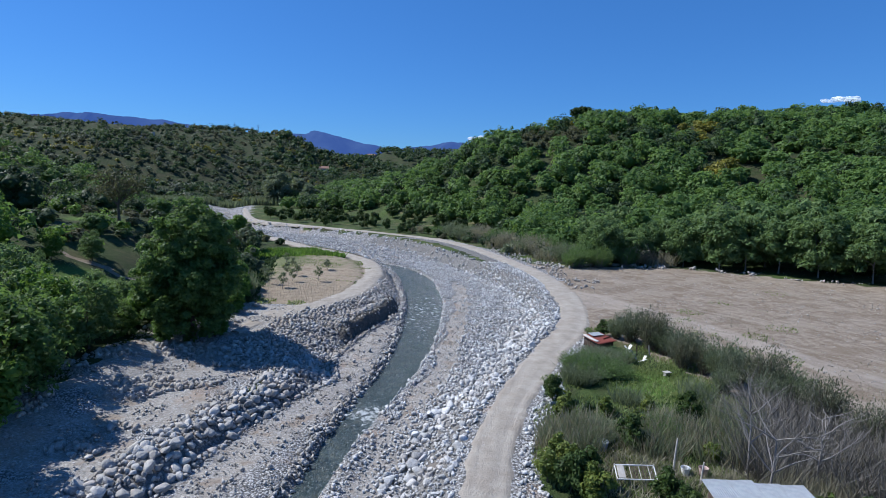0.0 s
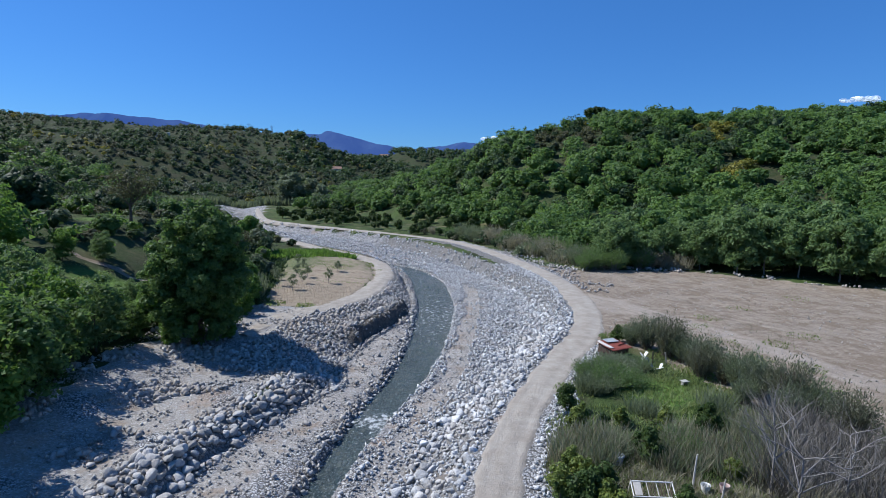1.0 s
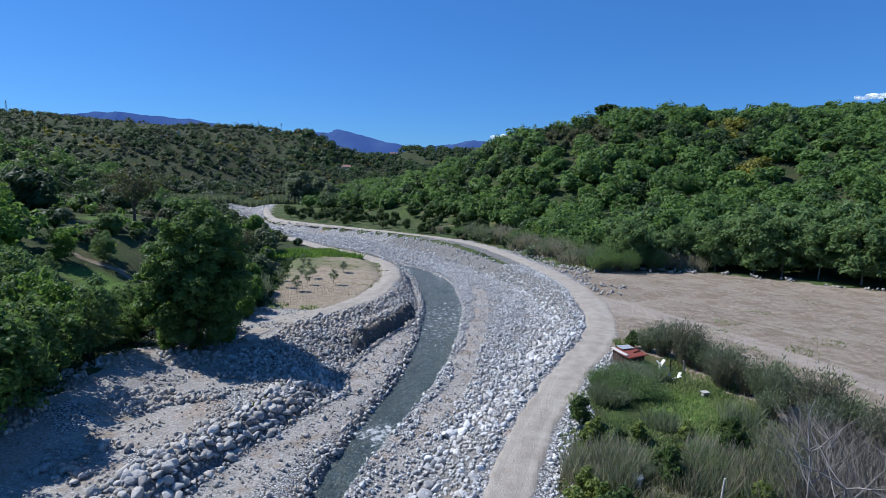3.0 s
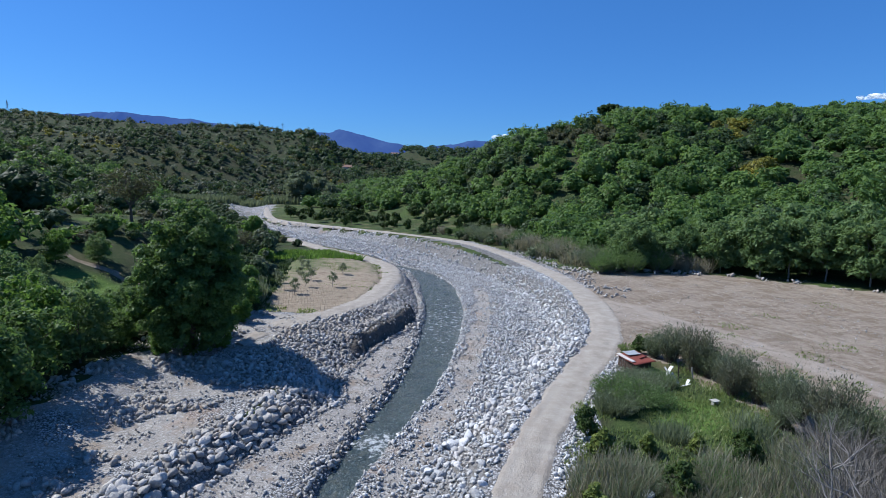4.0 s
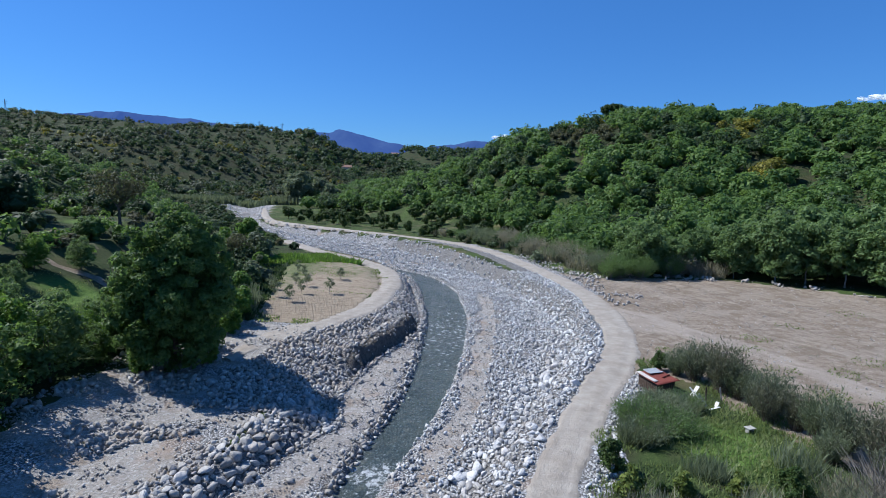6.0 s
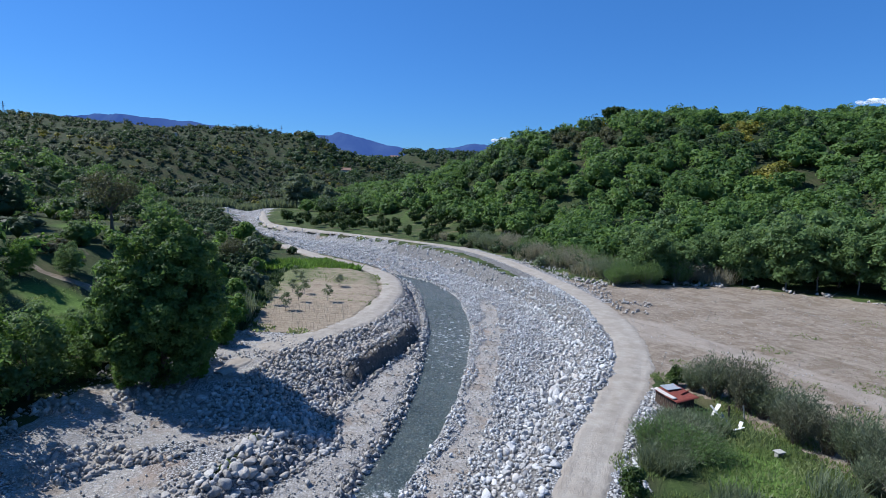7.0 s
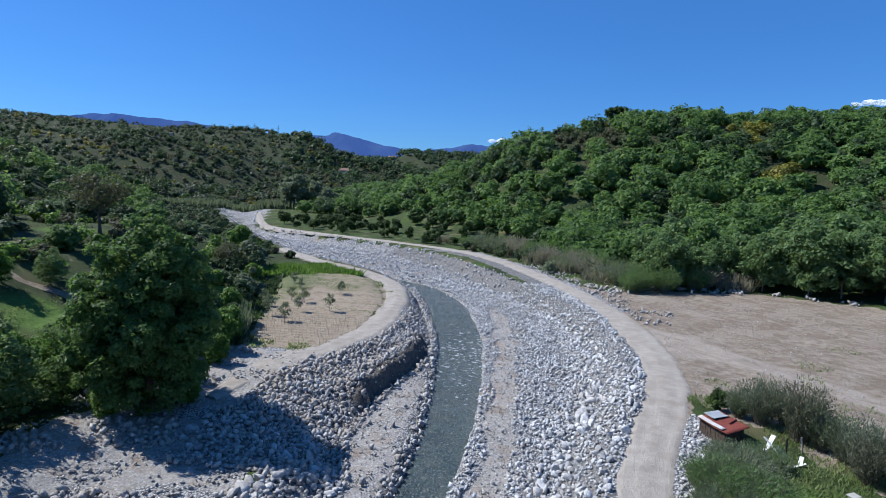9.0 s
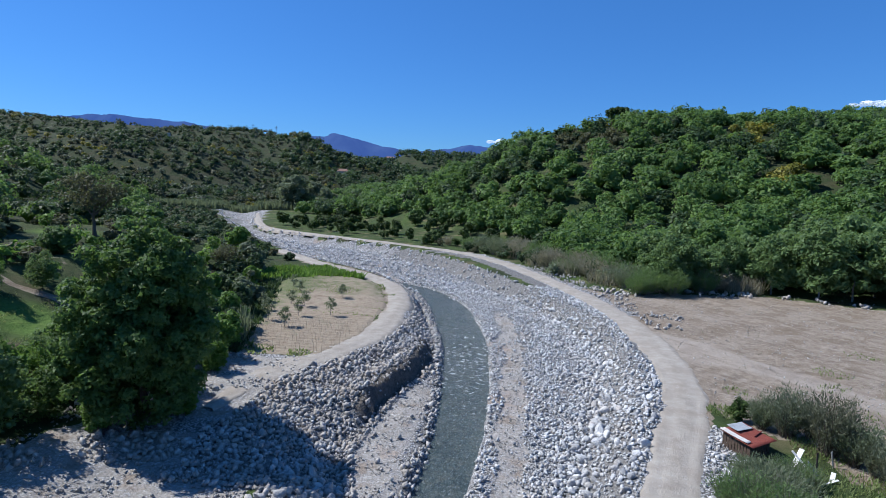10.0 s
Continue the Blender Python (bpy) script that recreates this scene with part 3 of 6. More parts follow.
def ribbon(name, line, widths, mat, lift, cols, attr_name, attr_fn, sag=0.12):
    """A strip laid over the land along a plan line; its borders dip under the land."""
    line = curve_points(line, 8)
    tang = np.gradient(line, axis=0)
    tang /= np.linalg.norm(tang, axis=1)[:, None]
    nrm = np.stack([tang[:, 1], -tang[:, 0]], 1)
    w = np.interp(np.linspace(0, 1, len(line)), np.linspace(0, 1, len(widths)), widths)
    s = np.linspace(-1, 1, cols)
    jag = np.where(s[None, :] < 0, (1 + 0.09 * wobble(line[:, 0], line[:, 1], 4.0, 21))[:, None], (1 + 0.09 * wobble(line[:, 0], line[:, 1], 4.5, 22))[:, None])
    P = line[:, None, :] + nrm[:, None, :] * (s[None, :] * jag * w[:, None])[..., None]
    x, y = P[..., 0].ravel(), P[..., 1].ravel()
    S = np.tile(s, len(line))
    z = level(x, y)
    z = z.reshape(len(line), cols)
    pad = np.vstack([z[:1]] * 6 + [z] + [z[-1:]] * 6)
    z = (sum(pad[k:k + len(line)] for k in range(13)) / 13).ravel()
    z = z - 0.05 * np.exp(-((np.abs(S) - 0.45) / 0.16) ** 2)
    z = z + lift - (sag + lift) * np.clip((np.abs(S) - 0.7) / 0.3, 0, 1) + 0.05 * wobble(x, y, 1.6, 29) * (np.abs(S) > 0.6)
    n = len(line)
    q = np.arange(n * cols).reshape(n, cols)
    F = np.stack([q[:-1, :-1], q[:-1, 1:], q[1:, 1:], q[1:, :-1]], -1).reshape(-1, 4)
    me = mesh_np(name, np.stack([x, y, z], 1), F, smooth_faces=True)
    add_attr(me, attr_name, attr_fn(S, x, y))
    return put(name, me, mat)


def rut_mask(s, x, y):
    return np.exp(-((np.abs(s) - 0.45) / 0.2) ** 2)


road = ribbon("road", ROAD, np.interp(np.arange(24), [0, 5, 6, 10, 15, 23], [1.25, 1.45, 1.65, 2.0, 1.6, 1.3]), TRACK, 0.1, 13, "rut", rut_mask)
tagged(road, "pale packed dirt road with wheel ruts along the river", "road", kind="structure")
track = ribbon("track", TRACK_L, [0.5, 1.7, 1.8, 1.8, 1.7, 1.7, 1.7, 1.7, 1.7, 1.6, 1.5], TRACK, 0.1, 11, "rut", rut_mask)
tagged(track, "grey dirt track round the ploughed field", "track", kind="structure")


def river():
    line = curve_points(WATER_C, 8)
    tang = np.gradient(line, axis=0)
    tang /= np.linalg.norm(tang, axis=1)[:, None]
    nrm = np.stack([tang[:, 1], -tang[:, 0]], 1)
    w = np.interp(np.linspace(0, 1, len(line)), np.linspace(0, 1, len(WATER_W)), WATER_W) + 1.2
    s = np.linspace(-1, 1, 15)
    P = line[:, None, :] + nrm[:, None, :] * (s[None, :, None] * w[:, None, None])
    x, y = P[..., 0].ravel(), P[..., 1].ravel()
    z = WATER_Z + 0.025 * wobble(x, y, 1.4, 31)
    n, c = len(line), len(s)
    q = np.arange(n * c).reshape(n, c)
    F = np.stack([q[:-1, :-1], q[:-1, 1:], q[1:, 1:], q[1:, :-1]], -1).reshape(-1, 4)
    me = mesh_np("water", np.stack([x, y, z], 1), F, smooth_faces=True)
    foam = 0.22 + 0.8 * np.exp(-((y - 39.0) / 2.0) ** 2) + 0.4 * np.exp(-((y - 70) / 14) ** 2)
    add_attr(me, "foam", foam)
    return tagged(put("water", me, WATER), "shallow blue-green river water with small riffles", "water", kind="structure")


river()


def mountains(name, corners, width, mat, label):
    """A far range: a folded ridge with a long foot."""
    line = curve_points([c[:2] for c in corners], 10)
    h = np.interp(np.linspace(0, 1, len(line)), np.linspace(0, 1, len(corners)), [c[2] for c in corners])
    h = h + 6 * wobble(line[:, 0], line[:, 1], 240, 41) + 2.5 * wobble(line[:, 0], line[:, 1], 70, 42)
    s = np.linspace(-1, 1, 25)
    P = np.stack([np.repeat(line[:, 0], 25), (line[:, 1][:, None] + s[None] * width).ravel()], 1)
    fold = 1 + 0.25 * wobble(P[:, 0], P[:, 1], 300, 43) * (np.abs(np.tile(s, len(line))) > 0.05)
    z = (h[:, None] * (1 - np.abs(s) ** 1.1)[None]).ravel() * np.where(np.abs(np.tile(s, len(line))) > 0.05, np.clip(fold, 0.7, 1.15), 1)
    z = np.minimum(z, np.repeat(h, 25)) - 10
    q = np.arange(len(P)).reshape(len(line), 25)
    F = np.stack([q[:-1, :-1], q[:-1, 1:], q[1:, 1:], q[1:, :-1]], -1).reshape(-1, 4)
    ob = put(name, mesh_np(name, np.column_stack([P, z]), F, smooth_faces=True), mat)
    return tagged(ob, label, "mountain", kind="structure")


# the ranges' blue is air haze, put into the material as emission
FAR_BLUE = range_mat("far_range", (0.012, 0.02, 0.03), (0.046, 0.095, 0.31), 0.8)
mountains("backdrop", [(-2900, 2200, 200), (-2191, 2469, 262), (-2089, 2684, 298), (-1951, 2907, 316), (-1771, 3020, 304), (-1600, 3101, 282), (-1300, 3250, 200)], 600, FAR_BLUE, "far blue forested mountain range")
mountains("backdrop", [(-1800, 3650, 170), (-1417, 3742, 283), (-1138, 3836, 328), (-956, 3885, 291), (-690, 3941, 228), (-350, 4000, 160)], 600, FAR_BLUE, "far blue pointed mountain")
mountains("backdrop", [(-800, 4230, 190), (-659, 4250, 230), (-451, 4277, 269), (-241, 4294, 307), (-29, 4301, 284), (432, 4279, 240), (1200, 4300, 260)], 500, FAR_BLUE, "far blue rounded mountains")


# ---- plants ----
ICO = bmesh.new()
bmesh.ops.create_icosphere(ICO, subdivisions=1, radius=1)
ICO0_V = np.array([v.co[:] for v in ICO.verts])
ICO0_F = np.array([[v.index for v in f.verts] for f in ICO.faces])
ICO.free()
OCT_V = np.array([(1, 0, 0), (-1, 0, 0), (0, 1, 0), (0, -1, 0), (0, 0, 1), (0, 0, -1)], float)
OCT_F = np.array([(0, 2, 4), (2, 1, 4), (1, 3, 4), (3, 0, 4), (2, 0, 5), (1, 2, 5), (3, 1, 5), (0, 3, 5)])
ICO = bmesh.new()
bmesh.ops.create_icosphere(ICO, subdivisions=2, radius=1)
ICO1_V = np.array([v.co[:] for v in ICO.verts])
ICO1_F = np.array([[v.index for v in f.verts] for f in ICO.faces])
ICO.free()


def unit(v):
    return v / np.maximum(np.linalg.norm(v, axis=-1, keepdims=True), 1e-9)


def leaves(rng, centres, radii, per_lobe, size, tones, squash=0.85, low=-0.55, shell=(0.62, 1.16), long=1.5, core=0.7, up=0.3, ruffle=0.55):
    """Clumps of small leaf blades over rounded lobes, with a solid inner mass."""
    n = len(centres)
    idx = np.repeat(np.arange(n), per_lobe)
    d = unit(rng.normal(size=(len(idx), 3)))
    d[:, 2] = np.where(d[:, 2] < low, -d[:, 2], d[:, 2])
    r = radii[idx][:, None] * rng.uniform(*shell, (len(idx), 1))
    p = centres[idx] + d * r * np.array([1, 1, squash])
    nrm = unit(d + ruffle * rng.normal(size=d.shape) + np.array([0, 0, up]))
    a = unit(np.cross(nrm, rng.normal(size=d.shape)))
    b = np.cross(nrm, a)
    s = (size * rng.uniform(0.6, 1.35, len(idx)))[:, None] * 0.62
    a, b = a * s * long ** 0.5, b * s / long ** 0.5
    V = np.stack([p - a, p + a * 0.2 + b, p + a * 0.8 - b], 1).reshape(-1, 3)
    F = np.arange(len(V)).reshape(-1, 3)
    T = np.repeat(np.clip(tones[idx] + rng.normal(0, 0.05, len(idx)), 0, 1), 3)
    if core:
        jit = rng.uniform(0.75, 1.2, (n, len(OCT_V), 1))
        CV = (centres[:, None] + OCT_V[None] * jit * core * radii[:, None, None] * np.array([1, 1, squash])).reshape(-1, 3)
        CF = (OCT_F[None] + (np.arange(n) * len(OCT_V))[:, None, None]).reshape(-1, 3) + len(V)
        V, F, T = np.vstack([V, CV]), np.vstack([F, CF]), np.concatenate([T, np.repeat(tones * 0.9, len(OCT_V))])
    return V, F, T


def lobes(rng, n, rx, rz, size=0.42, base=0.0, taper=0.25):
    """Lobes heaped into one crown of half-width rx and half-height rz about (0, 0, base + rz)."""
    d = unit(rng.normal(size=(n, 3)))
    k = rng.uniform(0.35, 0.85, (n, 1))
    c = d * k * np.array([rx, rx, rz * 1.05]) + np.array([0, 0, base + rz])
    c[:, :2] *= (1 - taper * (c[:, 2:3] - base) / (2 * rz)) * (1 + taper * 0.5)
    r = rng.uniform(0.75, 1.25, n) * size * (rx + rz) / 2
    return c, r


def limb_mesh(rng, height, radius, spread, n_limbs, crown_base, depth=2, sides=5, lean=(0, 0), reach=99, split=False):
    """A tapered trunk that forks into limbs: rings of vertices along bent paths."""
    V, Q = [], []

    def tube(path, radii):
        path = np.array(path)
        tang = unit(np.gradient(path, axis=0))
        ref = np.array([0.3, 0.9, 0.1])
        u = unit(np.cross(tang, ref))
        w = np.cross(tang, u)
        ang = np.linspace(0, 2 * np.pi, sides, endpoint=False)
        start = sum(len(v) for v in V)
        ring = path[:, None] + (u[:, None] * np.cos(ang)[None, :, None] + w[:, None] * np.sin(ang)[None, :, None]) * np.array(radii)[:, None, None]
        V.append(ring.reshape(-1, 3))
        for i in range(len(path) - 1):
            for j in range(sides):
                k = (j + 1) % sides
                Q.append((start + i * sides + j, start + i * sides + k, start + (i + 1) * sides + k, start + (i + 1) * sides + j))

    def grow(p, d, length, r, level_left):
        n = 5
        path, radii = [p], [r]
        for i in range(n):
            d = unit(d + rng.normal(0, 0.16, 3) + np.array([0, 0, 0.05]))
            p = p + d * length / n
            path.append(p)
            radii.append(r * (1 - 0.75 * (i + 1) / n))
        tube(path, radii)
        if level_left:
            for _ in range(rng.randint(2, 5)):
                k = rng.randint(2, n + 1)
                grow(path[k], unit(d + rng.normal(0, 0.7, 3)), length * rng.uniform(0.45, 0.75), radii[k] * 0.6, level_left - 1)

    top = np.array([lean[0], lean[1], crown_base + 0.35 * (height - crown_base)])
    trunk = [np.array([0, 0, -0.3]) + (top + [0, 0, 0.3]) * t + np.append(rng.normal(0, 0.05 * height * 0.1, 2), 0) for t in np.linspace(0, 1, 6)]
    tube(trunk, [radius * (1.25 if i == 0 else 1 - 0.11 * i) for i in range(6)])
    cuts = [(0, 0), (len(V), len(Q))]
    for i in range(n_limbs):
        a = 6.283 * i / n_limbs + rng.uniform(-0.4, 0.4)
        d = unit(np.array([np.cos(a) * spread, np.sin(a) * spread, rng.uniform(0.5, 1.1)]))
        grow(trunk[rng.randint(3, 6)], d, min(height - crown_base, reach) * rng.uniform(0.45, 0.75), radius * 0.5, depth - 1)
        cuts.append((len(V), len(Q)))
    if split:
        out = []
        for (v0, q0), (v1, q1) in zip(cuts, cuts[1:]):
            shift = sum(len(v) for v in V[:v0])
            out.append(mesh_np("limb" if out else "trunk", np.vstack(V[v0:v1]), np.array(Q[q0:q1]) - shift, smooth_faces=True))
        return out
    return mesh_np("trunk", np.vstack(V), Q, smooth_faces=True)


def tree_kind(seed, height, rx, crown_base, n_lobes, per_lobe, leaf, mat, trunk_r, bark=None, name="tree", lobe=0.42, long=1.5, core=0.75, tone=(0.2, 0.8), limbs=5, depth=1, split=False):
    """One tree: a forked trunk and a crown of leaf clumps. Returns its thing at the world's origin."""
    rng = np.random.RandomState(seed)
    root = empty(name, pose(0, 0, 0))
    wood = limb_mesh(rng, height, trunk_r, 0.8, limbs, max(crown_base, 0.15 * height), depth, reach=1.1 * rx, split=split)
    for k, me in enumerate(wood if split else [wood]):
        put("limb" if k else "trunk", me, bark or BARK, root)
    rz = (height - crown_base) / 2
    c, r = lobes(rng, n_lobes, rx, rz, lobe, crown_base)
    r = np.minimum(r, np.maximum(0.3, (height - c[:, 2]) / 0.9))
    V, F, T = leaves(rng, c, r, per_lobe, leaf, rng.uniform(*tone, n_lobes), core=core, long=long)
    put("crown", mesh_np("crown", V, None, F, T), mat, root)
    return root


def fan_bush(seed, height, radius, n, leaf, mat, name="shrub", per_stem=8, lean=0.55, droop=0.12, bark=None):
    """A feathery shrub: many thin stems fanning out from the ground, set with narrow leaves."""
    rng = np.random.RandomState(seed)
    root = empty(name, pose(0, 0, 0))
    a = rng.uniform(0, 6.28, n)
    out = np.sqrt(rng.rand(n))
    foot = np.stack([np.cos(a), np.sin(a), 0 * a], 1) * (0.35 * radius * rng.rand(n) ** 0.5)[:, None]
    h = height * rng.uniform(0.55, 1.0, n) * (1 - 0.35 * out ** 2)
    tip = foot + np.stack([np.cos(a), np.sin(a), 0 * a], 1) * (radius * out * lean * 1.6)[:, None] + np.stack([rng.normal(0, 0.06 * height, n), rng.normal(0, 0.06 * height, n), h], 1)
    ctrl = (foot + tip) / 2 + np.stack([0 * a, 0 * a, droop * h + 0.05], 1)

    def along(t):
        return foot * (1 - t) ** 2 + ctrl * 2 * t * (1 - t) + tip * t * t
    keep = np.arange(n) % 3 == 0
    w = np.stack([-np.sin(a), np.cos(a), 0 * a], 1) * 0.006 * height
    p0, p1, p2 = along(0.0) - [0, 0, 0.1], along(0.5), along(1.0)
    SV = np.stack([p0 - w, p0 + w, p1 + w * 0.7, p1 - w * 0.7, p2], 1)[keep].reshape(-1, 3)
    i = np.arange(keep.sum())[:, None] * 5
    put("stalk", mesh_np("stalk", SV, i + [0, 1, 2, 3], i + [3, 2, 4]), bark or BARK_GREY, root)
    t = rng.uniform(0.12, 1.05, (per_stem, n, 1)) ** 0.8
    p = foot * (1 - t) ** 2 + ctrl * 2 * t * (1 - t) + tip * t * t
    d = unit(2 * (1 - t) * (ctrl - foot) + 2 * t * (tip - ctrl)) + rng.normal(0, 0.45, p.shape)
    p, d = (p + rng.normal(0, 0.03 * height, p.shape)).reshape(-1, 3), unit(d.reshape(-1, 3))
    p[:, 2] = np.maximum(p[:, 2], 0.05)
    s = unit(np.cross(d, rng.normal(size=d.shape)))
    ln = (leaf * rng.uniform(0.6, 1.4, len(p)))[:, None]
    V = np.stack([p - s * ln * 0.14, p + s * ln * 0.14, p + d * ln], 1).reshape(-1, 3)
    tone = np.tile(rng.uniform(0.2, 0.8, n), per_stem)
    put("foliage", mesh_np("foliage", V, None, np.arange(len(V)).reshape(-1, 3), np.repeat(tone, 3)), mat, root)
    return root


def stand(proto, x, y, turn, scale, label, category, group, first):
    """Sets a tree of a kind at a place; the first one is the built one itself."""
    z = float(level(x, y)[0]) - 0.05
    m = pose(x, y, z, 0, 0, turn)
    ob = proto if first else copy_thing(proto, m)
    ob.matrix_basis = m @ Matrix.Diagonal((scale, scale, scale, 1))
    return tagged(ob, label, category, group)


def plant_all(kinds, spots, label, category, group):
    """Spots are (x, y, scale); kinds take turns."""
    used = set()
    rng = np.random.RandomState(len(spots) + 3)
    for i, (x, y, s) in enumerate(spots):
        k = i % len(kinds)
        stand(kinds[k], x, y, rng.uniform(0, 360), s, label, category, group, k not in used)
        used.add(k)


# the tall poplar-like tree on the left bank
big = tree_kind(5, 12.8, 5.2, -0.6, 560, 150, 0.19, LEAF_POPLAR, 0.28, lobe=0.095, limbs=9, core=0.3, name="riverside_tree", split=True, depth=2)
stand(big, -25.2, 48.2, 20, 1.0, "tall dense dark-green broadleaf tree on the gravel bank", "tree", "", True)

# neighbours in the left thicket
left_kinds = [tree_kind(20 + i, 7.0 + i, 3.4, -0.3, 90, 62, 0.22, LEAF_BRIGHT if i == 1 else LEAF_WILLOW if i == 2 else LEAF_POPLAR, 0.12, lobe=0.2, name="thicket_tree", core=0.45) for i in range(3)]
spots = [(-29.6, 37, 0.95), (-33, 41, 0.9), (-38, 45, 0.95), (-30.5, 46.5, 0.5), (-34, 50, 0.45), (-29.5, 54, 0.5), (-28, 31.5, 1.05), (-31.5, 33, 0.95), (-36, 38, 1.05), (-42, 44, 1.1), (-27, 25.5, 1.0), (-28.2, 58, 0.55), (-28.6, 62, 0.5), (-31, 27, 1.1), (-34, 31, 1.2), (-40, 36, 1.2), (-47, 50, 1.1), (-31, 43, 0.75), (-39, 52, 0.4), (-53, 57, 1.0), (-37, 56, 0.4), (-31.5, 49.5, 0.42), (-33, 54, 0.42), (-36, 52.5, 0.42), (-31, 57, 0.45), (-35, 59, 0.4), (-45, 55, 0.4), (-38.5, 48.5, 0.5), (-34.5, 45.5, 0.55), (-43, 52, 0.5), (-37.5, 63, 0.35), (-49, 62, 0.5), (-47, 66, 0.45)]
plant_all(left_kinds, spots, "leafy green thicket tree beside the gravel bank", "tree", "thicket on the left bank")
small_kinds = [tree_kind(40 + i, 3.4, 1.5, -0.1, 14, 130, 0.28, (LEAF_BRIGHT, LEAF_SCRUB, LEAF_GREY)[i], 0.06, name="shrub", lobe=0.42) for i in range(3)]
rng = np.random.RandomState(8)
spots = [(-29.5, 68, 1.1), (-31, 74, 1.0), (-33, 80, 1.1), (-35.5, 86, 1.0), (-38, 92, 1.2), (-41, 98, 1.3), (-44, 101, 1.6), (-30, 64, 1.2), (-33, 70, 0.9), (-36, 77, 1.1), (-28, 66, 0.8)]
plant_all(small_kinds, spots, "rounded green shrub at the edge of the ploughed field", "shrub", "shrubs along the field")

bright_kinds = [tree_kind(50 + i, 3.6, 1.8, -0.2, 44, 90, 0.19, LEAF_BRIGHT, 0.07, name="bush", lobe=0.26) for i in range(2)]
plant_all(bright_kinds, [(-26.6, 59.6, 1.05), (-27.3, 62.6, 0.95), (-29.4, 56.6, 1.3), (-33.5, 46, 1.3), (-30.8, 51, 1.25), (-26.6, 28.8, 1.25), (-27.8, 26, 1.1), (-25.4, 52.4, 0.6), (-27.4, 49.2, 0.85), (-23.4, 49.6, 0.5), (-26.6, 46.4, 0.55), (-25.2, 56.5, 0.7)], "fresh bright-green leafy bush on the gravel bank", "shrub", "bright bushes")

# trees over the left terraces
brown = tree_kind(57, 8.6, 5.0, 2.2, 100, 30, 0.25, LEAF_BROWN, 0.26, name="budding_oak", core=0, limbs=9, depth=3, split=True, lobe=0.2)
plant_all([brown], [(-56.4, 85.5, 1.0), (-41, 90, 0.5)], "open-crowned brown-green oak coming into leaf", "tree", "budding oaks")
grey_far = tree_kind(58, 13, 5.5, 0.0, 70, 50, 0.6, LEAF_GREY, 0.3, name="poplar", core=0.6, lobe=0.26)
plant_all([grey_far], [(-98, 268, 1.3), (-88, 272, 1.1), (-106, 282, 1.2), (-80, 262, 0.85)], "tall grey-green poplar beyond the river bend", "tree", "poplars at the bend")
oak = [tree_kind(60 + i, 8.0, 4.3, 0.2, 75, 60, 0.33, (LEAF_SCRUB, LEAF_OAK)[i], 0.22, name="terrace_tree") for i in range(2)]
spots = [(-67.5, 78, 1.0), (-72, 82, 1.0), (-79, 112, 1.0), (-85, 120, 1.0), (-74, 107, 0.7), (-70, 68, 1.0), (-74, 74, 1.0), (-92, 126, 0.9), (-50, 84.5, 0.38), (-53.5, 76, 0.42), (-66, 104, 0.5), (-59, 101, 0.55), (-46, 108, 0.4), (-62, 116, 0.5)]
plant_all(oak, spots, "broad dull-green tree on the grassy terrace", "tree", "trees on the left terraces")

# tree line behind the waste ground
line_kinds = [tree_kind(80 + i, 9.0 + i, 4.3, -0.4, 75, 66, 0.4, (LEAF_WILLOW, LEAF_OAK, LEAF_WILLOW)[i], 0.16, name="edge_tree", lobe=0.24) for i in range(3)]
spots = [(25, 109, 0.8), (31, 114, 1.0), (50, 103, 1.1), (44, 111, 1.25), (57, 95, 1.0), (56, 101, 1.2), (63, 94, 1.2), (38, 116, 1.2), (29, 118, 1.0), (50, 110, 1.3), (74, 88, 1.2), (22, 113, 0.8), (36, 110, 0.95)]
plant_all(line_kinds, spots, "light-green willowy tree at the edge of the waste ground", "tree", "trees behind the waste ground")

willow_kinds = [tree_kind(90 + i, 9.5 - i, 4.4, 0.3 + 0.7 * i, 105, 76, 0.32, LEAF_WILLOW, 0.12, bark=BARK_GREY, name="willow", lobe=0.19, long=2.0, core=0.5, limbs=10) for i in range(2)]
plant_all(willow_kinds, [(41.5, 101.5, 1.20), (45.5, 100.5, 1.25), (36.5, 104.5, 0.97), (49.5, 97.5, 1.14), (53.5, 93.5, 1.20), (58.5, 88.5, 1.14), (62.5, 84, 1.14), (66.5, 79, 1.14), (31, 107, 0.85), (27, 104.5, 0.8), (21.5, 102, 0.92), (23.5, 107, 0.95), (70, 75, 1.14)], "soft feathery green willow at the edge of the waste ground", "tree", "willows behind the waste ground")
young_kinds = [fan_bush(95, 4.2, 2.2, 420, 0.3, LEAF_WILLOW, "young_willow", 12, 0.6)]
plant_all(young_kinds, [(17.0, 98.4, 0.95), (15.6, 97.4, 0.75), (20.5, 98.6, 0.9), (25.5, 101.5, 0.9)], "young yellow-green willow bush beside the dirt road", "shrub", "young willows")

# the orchard beyond the bend
orch_kinds = [tree_kind(100 + i, 3.2, 1.8, 0.15, 12, 70, 0.36, LEAF_DARK, 0.09, name="orchard_tree", core=0.75, depth=1) for i in range(3)]
rng = np.random.RandomState(15)
spots = []
for row in range(9):
    for col in range(14):
        y = 142 + 7.0 * row + rng.uniform(-1.2, 1.2)
        x = 6 - 6.4 * col - 3.2 * (row % 2) - 3.0 * row + rng.uniform(-1.2, 1.2)
        d = off_line(L_ROAD, np.array([x]), np.array([y]))[0][0]
        if d > 4.5 and y < 212 and rng.rand() < (0.95 if x < -42 else 0.7):
            spots.append((x, y, rng.uniform(0.7, 1.2)))
